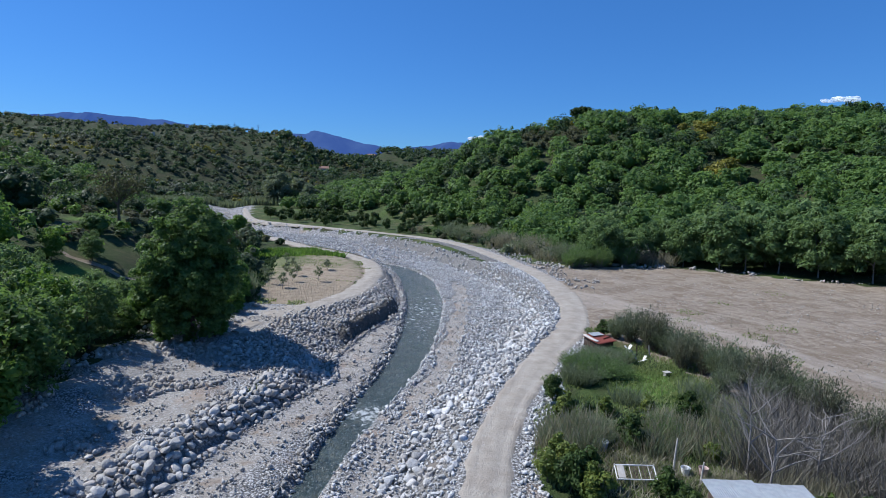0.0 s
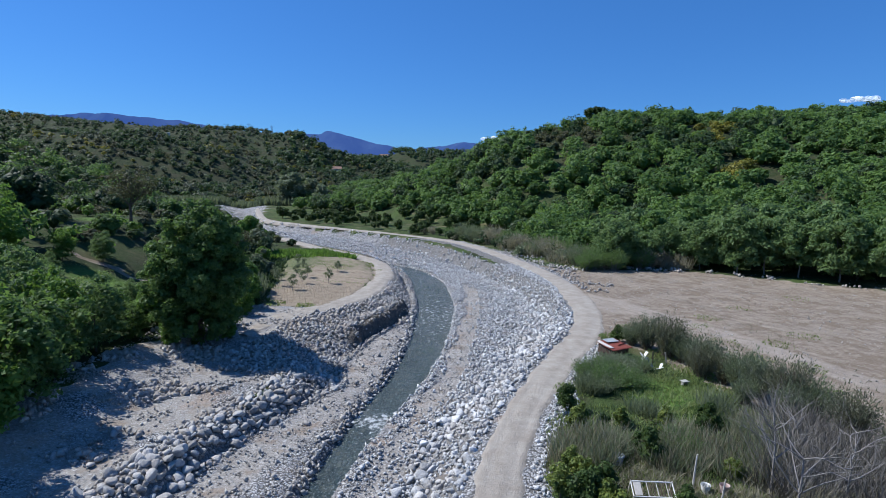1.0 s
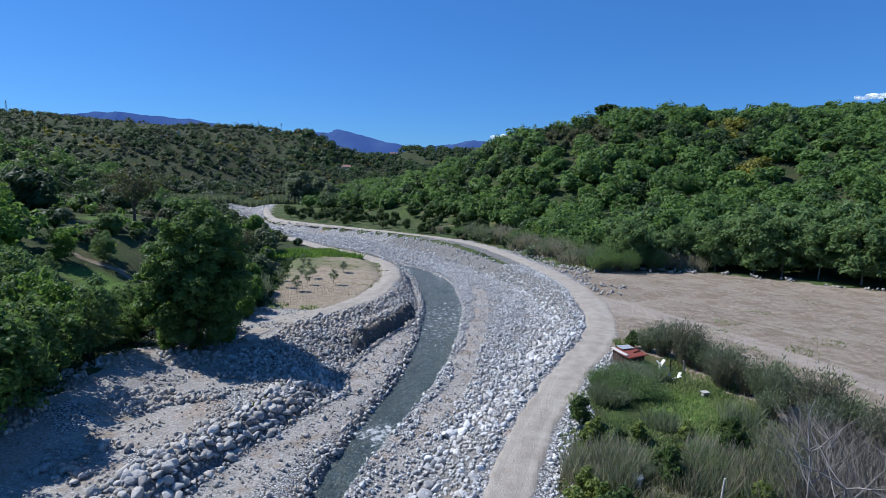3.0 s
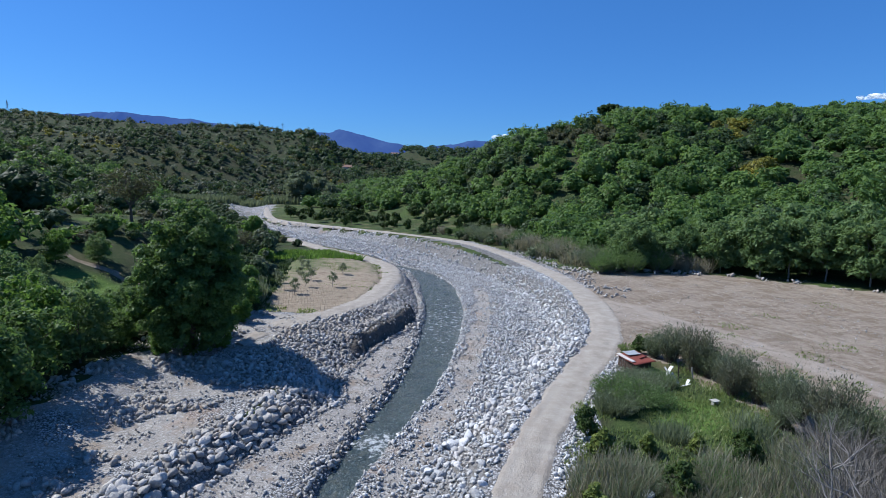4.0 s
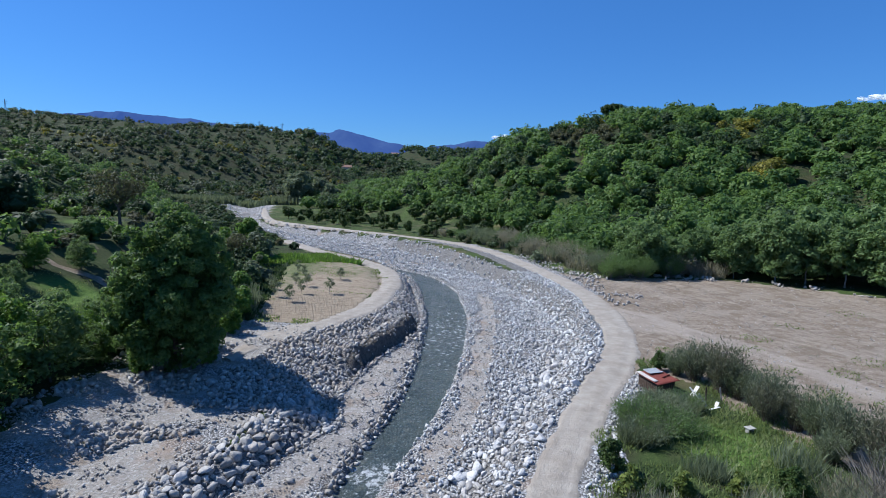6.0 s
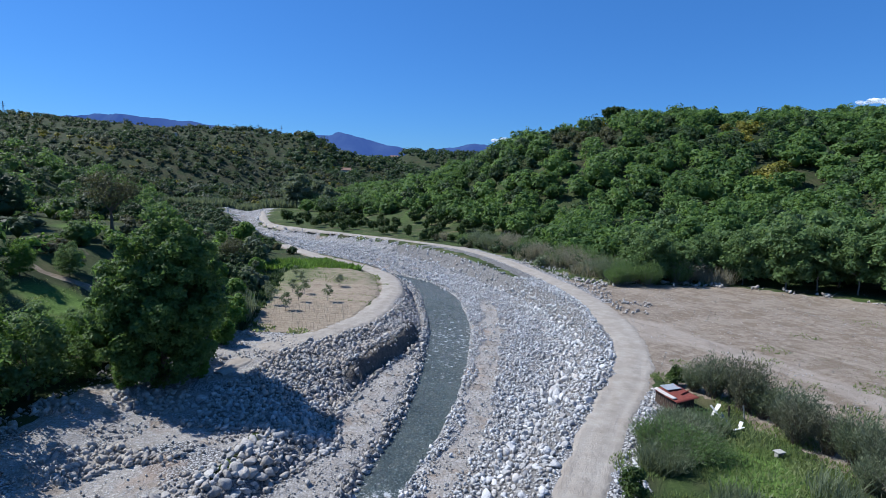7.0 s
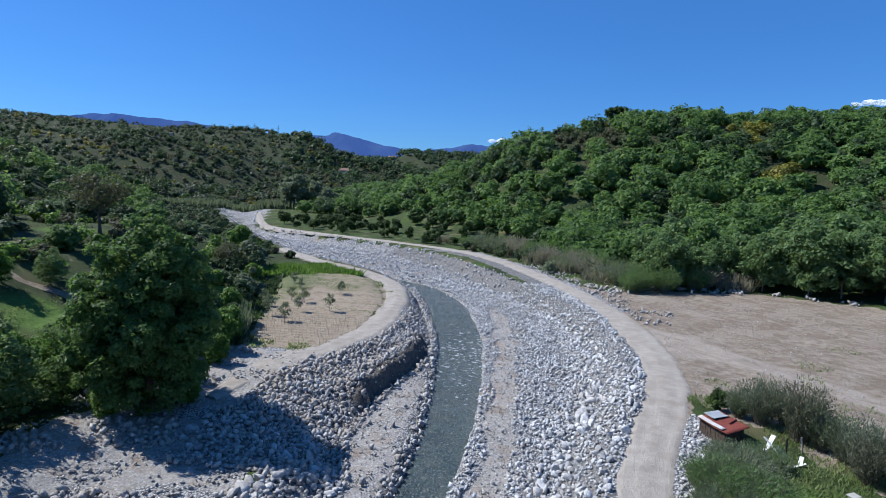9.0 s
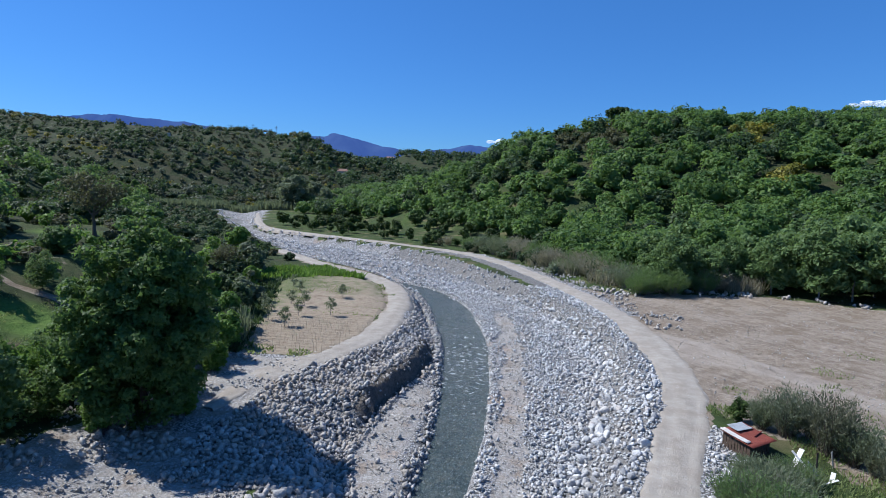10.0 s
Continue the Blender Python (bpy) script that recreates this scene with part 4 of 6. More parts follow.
plant_all(orch_kinds, spots, "small dark-green citrus tree in the grassy orchard", "tree", "orchard trees")

# reeds and cane at the feet of the hills
def stems(rng, xs, ys, heights, width, lean=0.18):
    """Thin upright blades from the ground."""
    z = level(xs, ys)
    base = np.stack([xs, ys, z - 0.05], 1)
    d = np.stack([rng.normal(0, lean, len(xs)), rng.normal(0, lean, len(xs)), np.ones(len(xs))], 1)
    top = base + d * heights[:, None]
    a = rng.uniform(0, 6.28, len(xs))
    s = np.stack([np.cos(a), np.sin(a), 0 * a], 1) * (np.broadcast_to(width, xs.shape) * rng.uniform(0.6, 1.4, len(xs)))[:, None] * 0.5
    mid = (base + top) / 2 + np.stack([rng.normal(0, 0.06, len(xs)), rng.normal(0, 0.06, len(xs)), 0 * a], 1) * heights[:, None]
    V = np.stack([base - s, base + s, mid + s * 1.2, mid - s * 1.2, top + s * 0.25, top - s * 0.25], 1).reshape(-1, 3)
    i = np.arange(len(xs))[:, None] * 6
    Q = np.concatenate([i + [0, 1, 2, 3], i + [3, 2, 4, 5]])
    return V, Q


def thatch(name, seed, boxes, height, width, mat, label, category, lean=0.15):
    """A stand of stems over patches (x, y, radius, count)."""
    rng = np.random.RandomState(seed)
    xs, ys = [], []
    for x, y, rad, n in boxes:
        a, r = rng.uniform(0, 6.28, n), rad * np.sqrt(rng.rand(n))
        xs.append(x + r * np.cos(a))
        ys.append(y + r * np.sin(a))
    xs, ys = np.concatenate(xs), np.concatenate(ys)
    h = height * rng.uniform(0.5, 1.15, len(xs))
    V, Q = stems(rng, xs, ys, h, width, lean)
    tone = np.repeat(np.clip(0.5 + 0.4 * wobble(xs, ys, 6, seed) + rng.normal(0, 0.1, len(xs)), 0, 1), 6)
    ob = put(name, mesh_np(name, V, Q, tone=tone), mat)
    return tagged(ob, label, category, kind="stuff")


bank_kinds = [fan_bush(110 + i, 3.7, 2.3, 260, 0.36, (LEAF_GREY, LEAF_WILLOW, LEAF_DRY)[i], "bank_shrub", 8) for i in range(3)]
rng = np.random.RandomState(26)
spots = []
for x, y in ((15.5, 103), (13.2, 107), (11.5, 110.5), (9.5, 113.5), (7.5, 117), (5.5, 120), (3.5, 124), (1.5, 128), (-1.5, 132), (-4.5, 136), (13, 114), (10, 119), (7, 125), (4, 131), (1, 137), (16, 110), (17, 106), (13, 122), (8, 131), (19.5, 106.5), (31, 105), (34, 105.5), (20, 100), (27.5, 104), (-7, 141), (-11, 146), (-16, 150), (15, 118), (10, 125), (5, 137), (-2, 142), (18, 110), (12, 111), (5, 127), (0, 133)):
    spots.append((x + rng.uniform(-0.8, 0.8), y + rng.uniform(-0.8, 0.8), rng.uniform(0.45, 1.2)))
plant_all(bank_kinds, spots, "feathery grey-green shrub beside the dirt road", "shrub", "shrubs along the road")
thatch("cane_brake", 3, [(13, 106, 3, 300), (8, 114, 3, 300), (4, 122, 3, 300), (0, 132, 3, 300), (12, 118, 4, 300), (32, 104.5, 3, 700), (18, 112, 4, 300)], 2.6, 0.06, LEAF_DRY, "dry grey-brown cane at the foot of the wooded hill", "reeds", 0.3)
thatch("reed_bed", 4, [(-149 + 9 * i, 244 + 4 * i + 3 * (i % 2), 8, 900) for i in range(9)], 3.4, 0.3, LEAF_GREY, "dull grey-green reeds beyond the river bend", "reeds")


# ---- woods on the hills ----
def woods(name, seed, spots, radius, leaf, n_lobes, per_lobe, mat, label, tone_size=30, tall=1.0, vary=0.2):
    """One mass of rounded tree crowns, each a dome of leafy clumps; spots is an array of places."""
    rng = np.random.RandomState(seed)
    x, y = spots[:, 0], spots[:, 1]
    n = len(x)
    R = radius * rng.uniform(0.6, 1.3, n)
    up = tall * rng.uniform(0.85, 1.2, n)
    heart = np.stack([x, y, level(x, y) + 0.5 * R * up], 1)
    tone = np.clip(0.5 + 0.28 * wobble(x, y, tone_size, seed) + rng.normal(0, vary, n), 0, 1)
    d = unit(rng.normal(size=(n, n_lobes, 3)))
    d[..., 2] = np.where(d[..., 2] < -0.25, -d[..., 2], d[..., 2])
    stretch = np.stack([R, R, R * up], 1)[:, None]
    C = (heart[:, None] + d * stretch * rng.uniform(0.58, 0.9, (n, n_lobes, 1))).reshape(-1, 3)
    RR = (R[:, None] * 1.2 / n_lobes ** 0.5 * rng.uniform(0.7, 1.3, (n, n_lobes))).ravel()
    TT = np.clip(tone[:, None] + rng.normal(0, 0.1, (n, n_lobes)), 0, 1).ravel()
    V, F, T = leaves(rng, C, RR, per_lobe, leaf, TT, shell=(0.7, 1.12), core=0, ruffle=0.3, up=0.4)
    W, G, U = leaves(rng, heart, R * 0.8, n_lobes * 5, leaf * 1.15, tone, squash=1.0, low=-0.2, shell=(0.7, 1.05), core=0.66, ruffle=0.4, up=0.4)
    ob = put(name, mesh_np(name, np.vstack([V, W]), None, np.vstack([F, G + len(V)]), np.concatenate([T, U])), mat)
    return tagged(ob, label, "woods", kind="stuff")


def scatter(seed, x0, x1, y0, y1, gap, keep):
    rng = np.random.RandomState(seed)
    xs, ys = np.meshgrid(np.arange(x0, x1, gap), np.arange(y0, y1, gap))
    xs = xs.ravel() + rng.uniform(-0.45, 0.45, xs.size) * gap
    ys = ys.ravel() + rng.uniform(-0.45, 0.45, ys.size) * gap
    _, cov, info = lay(xs, ys)
    ok = keep(xs, ys, info, rng)
    return np.stack([xs[ok], ys[ok]], 1)


def wedge(x, y, lo=-44, hi=42):
    """The part of the land that lies ahead of the flight."""
    a = np.degrees(np.arctan2(x + 1, y + 6))
    return (a > lo) & (a < hi)


def toe(x):
    return np.interp(x, [-100, -60, -30, -5, 5, 14, 22, 34, 47, 58, 75, 110], [255, 222, 200, 168, 138, 122, 115, 113, 105, 97, 82, 50])


def on_right_hill(x, y, info, rng):
    behind = np.interp(x, [-100, -45, -20, 10, 30, 60, 110, 165, 200], [420, 365, 335, 300, 285, 275, 297, 338, 348])
    return (info["out_r"] > 20) & (y > toe(x)) & wedge(x, y) & (y < behind) & (rng.rand(len(x)) < 0.95)


hill_spots = scatter(1, -100, 205, 60, 420, 5.9, on_right_hill)
hx, hy = hill_spots.T
dist = np.hypot(hx, hy)
pick = np.random.RandomState(89).rand(len(hx))
bloom = (np.hypot((hx - 77) / 12, (hy - 215) / 13) < 1) & (pick < 0.7) | (np.hypot((hx - 70) / 7, (hy - 178) / 5) < 1) | (np.hypot(hx - 35, hy - 262) < 5) | (np.hypot((hx - 52) / 3, (hy - 238) / 6) < 1)
thin = (np.hypot((hx - 24) / 18, (hy - 236) / 28) < 1 + 0.35 * wobble(hx, hy, 12, 88)) & (pick < 0.8) & ~bloom
dull = (pick > 0.84) & ~bloom & ~thin
green = ~(bloom | thin | dull)
woods("grey_scrub", 14, hill_spots[thin], 2.6, 0.55, 9, 16, LEAF_BROWN, "thin grey-brown scrub near the hill's crest", 12, 0.7)
woods("hill_woods", 2, hill_spots[(dist < 175) & green], 4.4, 0.58, 24, 20, LEAF_OAK, "dense green oak woods on the river-side hill", 24, 0.95)
woods("hill_woods", 3, hill_spots[(dist >= 175) & green], 4.0, 0.78, 18, 13, LEAF_OAK, "dense green oak woods on the upper hill", 30, 0.9)
woods("dull_oaks", 15, hill_spots[dull], 3.9, 0.7, 16, 14, LEAF_SCRUB, "duller olive-green oaks among the hill woods", 20, 0.9)
woods("broom_scrub", 4, hill_spots[bloom], 2.9, 0.6, 10, 18, LEAF_BROOM, "yellow-flowering broom among the hill woods", 12, 0.7)


def on_left_hill(x, y, info, rng):
    open_land = (x > -84) & (y < 112)
    glade = wobble(x, y, 26, 58) > 0.55
    return (info["out_l"] > np.where(y > 115, 24, 42)) & wedge(x, y, -46, 5) & (y > 55) & (y < 275) & (rng.rand(len(x)) < np.where(open_land, 0.1, np.where(glade, 0.35, 0.85))) & ~((np.abs(x + 44) < 8) & (np.abs(y - 61) < 7))


left_spots = scatter(5, -230, -50, 50, 275, 4.8, on_left_hill)
kind_of = np.random.RandomState(51).rand(len(left_spots)) + 0.35 * wobble(left_spots[:, 0], left_spots[:, 1], 35, 52)
woods("slope_scrub", 6, left_spots[kind_of < 0.5], 2.3, 0.55, 9, 14, LEAF_SCRUB, "dark olive scrub and trees on the slope", 22, 0.85)
woods("slope_trees", 61, left_spots[(kind_of >= 0.5) & (kind_of < 0.78)], 3.3, 0.6, 14, 16, LEAF_OAK, "fresh green trees on the slope", 22, 0.95)
woods("slope_brush", 62, left_spots[kind_of >= 0.78], 1.9, 0.5, 7, 14, LEAF_BROWN, "brown-green dry brush on the slope", 22, 0.75)


def on_far_hill(x, y, info, rng):
    ledge = np.abs(((y + 0.35 * x + 12 * wobble(x, y, 90, 59)) / 24) % 1 - 0.5) < 0.11
    return (y >= 262) & wedge(x, y, -46, -9) & (np.hypot(x, y) < 840) & (rng.rand(len(x)) < np.where(ledge, 0.25, 0.86))


far_spots = scatter(7, -620, -95, 255, 760, 4.9, on_far_hill)
dist = np.hypot(far_spots[:, 0], far_spots[:, 1])
far_spots = far_spots[(np.random.RandomState(50).rand(len(dist)) < np.where(dist < 480, 0.95, 0.6))]
kind_of = np.random.RandomState(53).rand(len(far_spots)) + 0.35 * wobble(far_spots[:, 0], far_spots[:, 1], 60, 54)
woods("far_scrub", 8, far_spots[kind_of < 0.5], 2.7, 0.95, 4, 9, LEAF_SCRUB, "dark olive scrub on the far hill", 40, 0.85)
woods("far_olives", 68, far_spots[(kind_of >= 0.5) & (kind_of < 0.72)], 2.5, 0.9, 4, 9, LEAF_DUSK, "grey-green olive groves on the far hill", 40, 0.85)
woods("far_brush", 63, far_spots[(kind_of >= 0.72) & (kind_of < 1.06)], 2.1, 0.85, 4, 8, LEAF_BROWN, "brown-green brush on the far hill", 40, 0.75)
woods("far_broom", 69, far_spots[kind_of >= 1.06], 2.0, 0.85, 4, 8, LEAF_BROOM, "yellowish flowering brush on the far hill", 40, 0.75)


def on_mid_hill(x, y, info, rng):
    return wedge(x, y, -20, 5) & (rng.rand(len(x)) < 0.85)


mid_spots = scatter(9, -330, 90, 480, 1000, 13, on_mid_hill)
woods("distant_woods", 10, mid_spots, 5.0, 2.2, 4, 7, LEAF_SCRUB, "distant dark woods on the valley hill", 120)
pine = tree_kind(59, 11.5, 4.2, 5.0, 40, 60, 0.45, LEAF_DARK, 0.25, name="pine", core=0.7, lobe=0.3)
plant_all([pine], [(41, 266, 0.72), (45.5, 265, 0.7), (43.5, 267, 0.75), (32, 271, 0.5)], "dark round-topped pine on the wooded hill's crest", "tree", "pines on the crest")
woods("bare_crest_tree", 13, np.array([(168, 334)]), 3.0, 0.5, 9, 40, LEAF_BROWN, "grey-brown bare tree on the hill's crest", tall=2.2)


def on_terrace(x, y, info, rng):
    clear = (np.hypot((x + 44) / 7, (y - 62) / 5) > 1) & (np.hypot((x + 60) / 5, (y - 84) / 5) > 1) & (np.abs(off_line(FOOTPATH, x, y)[0]) > 2)
    return (info["out_l"] > 22) & (x < -36) & (y > 60) & (y < 150) & clear & (rng.rand(len(x)) < 0.16 + 0.75 * smooth((wobble(x, y, 13, 60) + 0.2) / 0.5) + 0.3 * (y > 100))


terrace = scatter(55, -92, -36, 60, 150, 2.9, on_terrace)
pickk = np.random.RandomState(56).rand(len(terrace))
woods("terrace_scrub", 57, terrace[pickk < 0.4], 1.6, 0.36, 9, 18, LEAF_SCRUB, "dark low scrub on the grassy terraces", 15, 0.85)
woods("terrace_brush", 58, terrace[(pickk >= 0.4) & (pickk < 0.72)], 1.3, 0.34, 7, 18, LEAF_BROWN, "brown dry brush on the grassy terraces", 15, 0.7)
woods("terrace_bushes", 59, terrace[pickk >= 0.72], 1.5, 0.36, 8, 20, LEAF_BRIGHT, "fresh green bushes on the grassy terraces", 15, 0.9)


def on_far_bank(x, y, info, rng):
    return (info["out_l"] > 5) & (info["out_l"] < 27) & (y > 108) & (y < 262) & (np.abs(off_line(L_TRACK, x, y)[0]) > 3) & (rng.rand(len(x)) < 0.7)


far_bank = scatter(64, -150, -30, 108, 262, 3.6, on_far_bank)
pickk = np.random.RandomState(65).rand(len(far_bank))
woods("bank_scrub", 66, far_bank[pickk < 0.55], 1.5, 0.55, 5, 20, LEAF_SCRUB, "low olive scrub along the upper river bank", 18, 0.75)
woods("bank_brush", 67, far_bank[pickk >= 0.55], 1.2, 0.5, 5, 18, LEAF_BROWN, "dry brown brush along the upper river bank", 18, 0.7)


def on_roadside(x, y, info, rng):
    return (info["road"] > 3.2) & (y < toe(x) + 2) & (y > np.interp(x, [-30, 8, 14, 20, 28], [100, 105, 104, 105, 106])) & (x < 30) & (y < 150) & (rng.rand(len(x)) < 0.25 + 0.5 * smooth(wobble(x, y, 9, 92) + 0.5))


roadside = scatter(91, -40, 30, 100, 150, 2.5, on_roadside)
pickk = np.random.RandomState(93).rand(len(roadside))
woods("roadside_scrub", 94, roadside[pickk < 0.45], 1.5, 0.3, 9, 20, LEAF_GREY, "grey-green scrub between the dirt road and the woods", 10, 0.9)
woods("roadside_brush", 95, roadside[(pickk >= 0.45) & (pickk < 0.75)], 1.3, 0.3, 8, 18, LEAF_BROWN, "brown-green brush between the dirt road and the woods", 10, 0.8)
woods("roadside_bushes", 96, roadside[pickk >= 0.75], 1.7, 0.3, 9, 20, LEAF_SCRUB, "dark green bushes between the dirt road and the woods", 10, 1.0)


# ---- stones ----
def stone_shapes(seed, verts, faces, n, rough):
    rng = np.random.RandomState(seed)
    out = []
    for _ in range(n):
        cuts = unit(rng.normal(size=(9, 3)))
        lim = rng.uniform(0.38, 0.8, 9)
        v = verts * rng.uniform(1 - rough, 1 + rough, (len(verts), 1))
        for c, l in zip(cuts, lim):
            over = np.clip(v @ c - l, 0, None)
            v = v - over[:, None] * c
        out.append(v * 0.93 / np.abs(v).max(axis=0).mean())
    return out


SHAPES_TINY = stone_shapes(3, OCT_V, OCT_F, 10, 0.25)
SHAPES_FINE = stone_shapes(1, ICO1_V, ICO1_F, 8, 0.1)
SHAPES_PLAIN = stone_shapes(2, ICO0_V, ICO0_F, 8, 0.12)


def turns(rng, n):
    q = unit(rng.normal(size=(n, 4)))
    w, x, y, z = q.T
    return np.stack([np.stack([1 - 2 * (y * y + z * z), 2 * (x * y - z * w), 2 * (x * z + y * w)], 1),
                     np.stack([2 * (x * y + z * w), 1 - 2 * (x * x + z * z), 2 * (y * z - x * w)], 1),
                     np.stack([2 * (x * z - y * w), 2 * (y * z + x * w), 1 - 2 * (x * x + y * y)], 1)], 1)


def stone_heap(name, seed, x, y, size, label, fine=False, sink=0.12, parent=None, mat=None):
    """Many stones joined into one mesh, each lying on the land."""
    rng = np.random.RandomState(seed)
    shapes, F = (SHAPES_TINY, OCT_F) if fine is None else (SHAPES_FINE, ICO1_F) if fine else (SHAPES_PLAIN, ICO0_F)
    size = size * (1.15 if fine is None else 1.0)
    n = len(x)
    base = np.array(shapes)[rng.randint(0, len(shapes), n)]
    sc = size[:, None] * 0.5 * np.stack([rng.uniform(0.9, 1.35, n), rng.uniform(0.75, 1.05, n), rng.uniform(0.6, 0.85, n)], 1)
    tilt = turns(rng, n)
    v = np.einsum("nij,nvj->nvi", tilt, base * sc[:, None])
    z = level(x, y) + size * (0.36 - sink)
    V = (v + np.stack([x, y, z], 1)[:, None]).reshape(-1, 3)
    T = (F[None] + (np.arange(n) * base.shape[1])[:, None, None]).reshape(-1, 3)
    me = mesh_np(name, V, tris=T, smooth_faces=False)
    ob = put(name, me, mat or STONE, parent)
    return tagged(ob, label, "" if parent else "stones", kind="stuff")


def loose(seed, x0, x1, y0, y1, n, keep):
    rng = np.random.RandomState(seed)
    x, y = rng.uniform(x0, x1, n), rng.uniform(y0, y1, n)
    _, _, info = lay(x, y)
    ok = keep(x, y, info, rng)
    return x[ok], y[ok]


def skew(rng, n, lo, hi, power=2.0):
    return lo + (hi - lo) * rng.rand(n) ** power


def boulder_bank(name, seed, spots, sizes, label, mat):
    """A bank whose nearest boulders are pieces of their own."""
    rng = np.random.RandomState(seed)
    meshes = []
    for v in SHAPES_PLAIN_B:
        me = mesh_np("boulder", v, tris=ICO1_F)
        me.materials.append(mat)
        meshes.append(me)
    root = empty(name, pose(0, 0, 0), label, "stone bank", kind="structure")
    z = level(spots[:, 0], spots[:, 1])
    for (x, y), zz, s in zip(spots, z, sizes):
        ob = new("boulder", meshes[rng.randint(len(meshes))])
        ob.parent = root
        sc = Matrix.Diagonal((s * 0.5 * rng.uniform(0.95, 1.35), s * 0.5 * rng.uniform(0.8, 1.05), s * 0.5 * rng.uniform(0.6, 0.85), 1))
        ob.matrix_basis = pose(x, y, zz + 0.22 * s, rng.uniform(-35, 35), rng.uniform(-35, 35), rng.uniform(0, 360)) @ sc
    return root


SHAPES_PLAIN_B = stone_shapes(6, ICO1_V, ICO1_F, 8, 0.1)


def spaced(x, y, gap):
    """Drops places that lie too near to an earlier one."""
    kept = []
    cell = {}
    for i in range(len(x)):
        k = (int(x[i] // gap), int(y[i] // gap))
        near = [j for a in (-1, 0, 1) for b in (-1, 0, 1) for j in cell.get((k[0] + a, k[1] + b), [])]
        if all((x[i] - x[j]) ** 2 + (y[i] - y[j]) ** 2 > gap * gap for j in near):
            kept.append(i)
            cell.setdefault(k, []).append(i)
    return np.array(kept)


rng = np.random.RandomState(30)
# left boulder wall
bx, by = loose(31, -20, -10, 20, 47, 9000, lambda x, y, i, r: (i["dl"] < 0.15) & (i["dl"] > -3.0) & (y < 46))
k = spaced(bx, by, 0.4)
bx, by = bx[k], by[k]
order = np.argsort(np.hypot(bx + 1, by - 10))
pick = np.zeros(len(bx), bool)
pick[order[:min(300, int(0.85 * len(order)))]] = True
wall = boulder_bank("boulder_wall", 33, np.stack([bx[pick], by[pick]], 1), skew(rng, pick.sum(), 0.36, 0.88, 1.7), "grey river-boulder wall along the gravel bank", BANK_STONE)
stone_heap("boulder_fill", 34, bx[~pick], by[~pick], skew(rng, (~pick).sum(), 0.36, 0.88, 1.7), "grey boulders of the bank", True, parent=wall, mat=BANK_STONE)
x, y = loose(35, -20, -10, 18, 47, 2600, lambda x, y, i, r: (i["dl"] < 0.4) & (i["dl"] > -3.6))
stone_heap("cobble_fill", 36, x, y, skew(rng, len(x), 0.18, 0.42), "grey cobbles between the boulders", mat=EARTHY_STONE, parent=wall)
# right boulder slope
bx, by = loose(41, -6, 9, 22, 100, 30000, lambda x, y, i, r: (i["dr"] > -0.9 + 0.5 * wobble(x, y, 5, 2)) & (i["road"] < -1.6))
k = spaced(bx, by, 0.41)
bx, by = bx[k], by[k]
order = np.argsort(np.hypot(bx, by - 14))
pick = np.zeros(len(bx), bool)
pick[order[:min(300, int(0.85 * len(order)))]] = True
low_down = lay(bx, by)[2]["dr"]
grade = 0.72 + 0.45 * np.exp(-((low_down - 0.5) / 0.9) ** 2)
slope = boulder_bank("boulder_slope", 43, np.stack([bx[pick], by[pick]], 1), skew(rng, pick.sum(), 0.28, 0.88, 2.2) * grade[pick], "pale river-boulder slope below the dirt road", STONE)
rest, near = ~pick, by < 62
stone_heap("boulder_fill", 44, bx[rest & near], by[rest & near], skew(rng, (rest & near).sum(), 0.28, 0.88, 2.2) * grade[rest & near], "pale boulders of the road slope", True, parent=slope)
stone_heap("boulder_fill", 47, bx[rest & ~near], by[rest & ~near], skew(rng, (rest & ~near).sum(), 0.24, 0.75, 2.2) * grade[rest & ~near], "pale boulders of the road slope", parent=slope)
x, y = loose(45, -6, 9, 22, 100, 16000, lambda x, y, i, r: (i["dr"] > -1.8) & (i["road"] < -1.5))
stone_heap("cobble_fill", 46, x, y, skew(rng, len(x), 0.15, 0.4), "pale cobbles between the boulders", None, parent=slope)
# stony slope below the track
x, y = loose(51, -24, -8, 43, 108, 44000, lambda x, y, i, r: (i["dl"] < 0.6) & (i["dl"] > -8.5) & (np.abs(off_line(L_TRACK, x, y)[0]) > 1.7) & (off_line(L_TRACK, x, y)[0] > 0) & (r.rand(len(x)) < 0.75) & ~((i["cut"] > 0.4) & (i["dl"] > -1.3) & (i["dl"] < 0.2) & (r.rand(len(x)) < 0.85)))
half = np.arange(len(x)) % 3 == 0
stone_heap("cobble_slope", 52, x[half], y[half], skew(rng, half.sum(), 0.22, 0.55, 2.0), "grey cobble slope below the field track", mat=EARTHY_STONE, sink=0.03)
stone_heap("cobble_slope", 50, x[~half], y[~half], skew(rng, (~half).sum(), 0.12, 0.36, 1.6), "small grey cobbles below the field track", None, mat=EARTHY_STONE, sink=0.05)
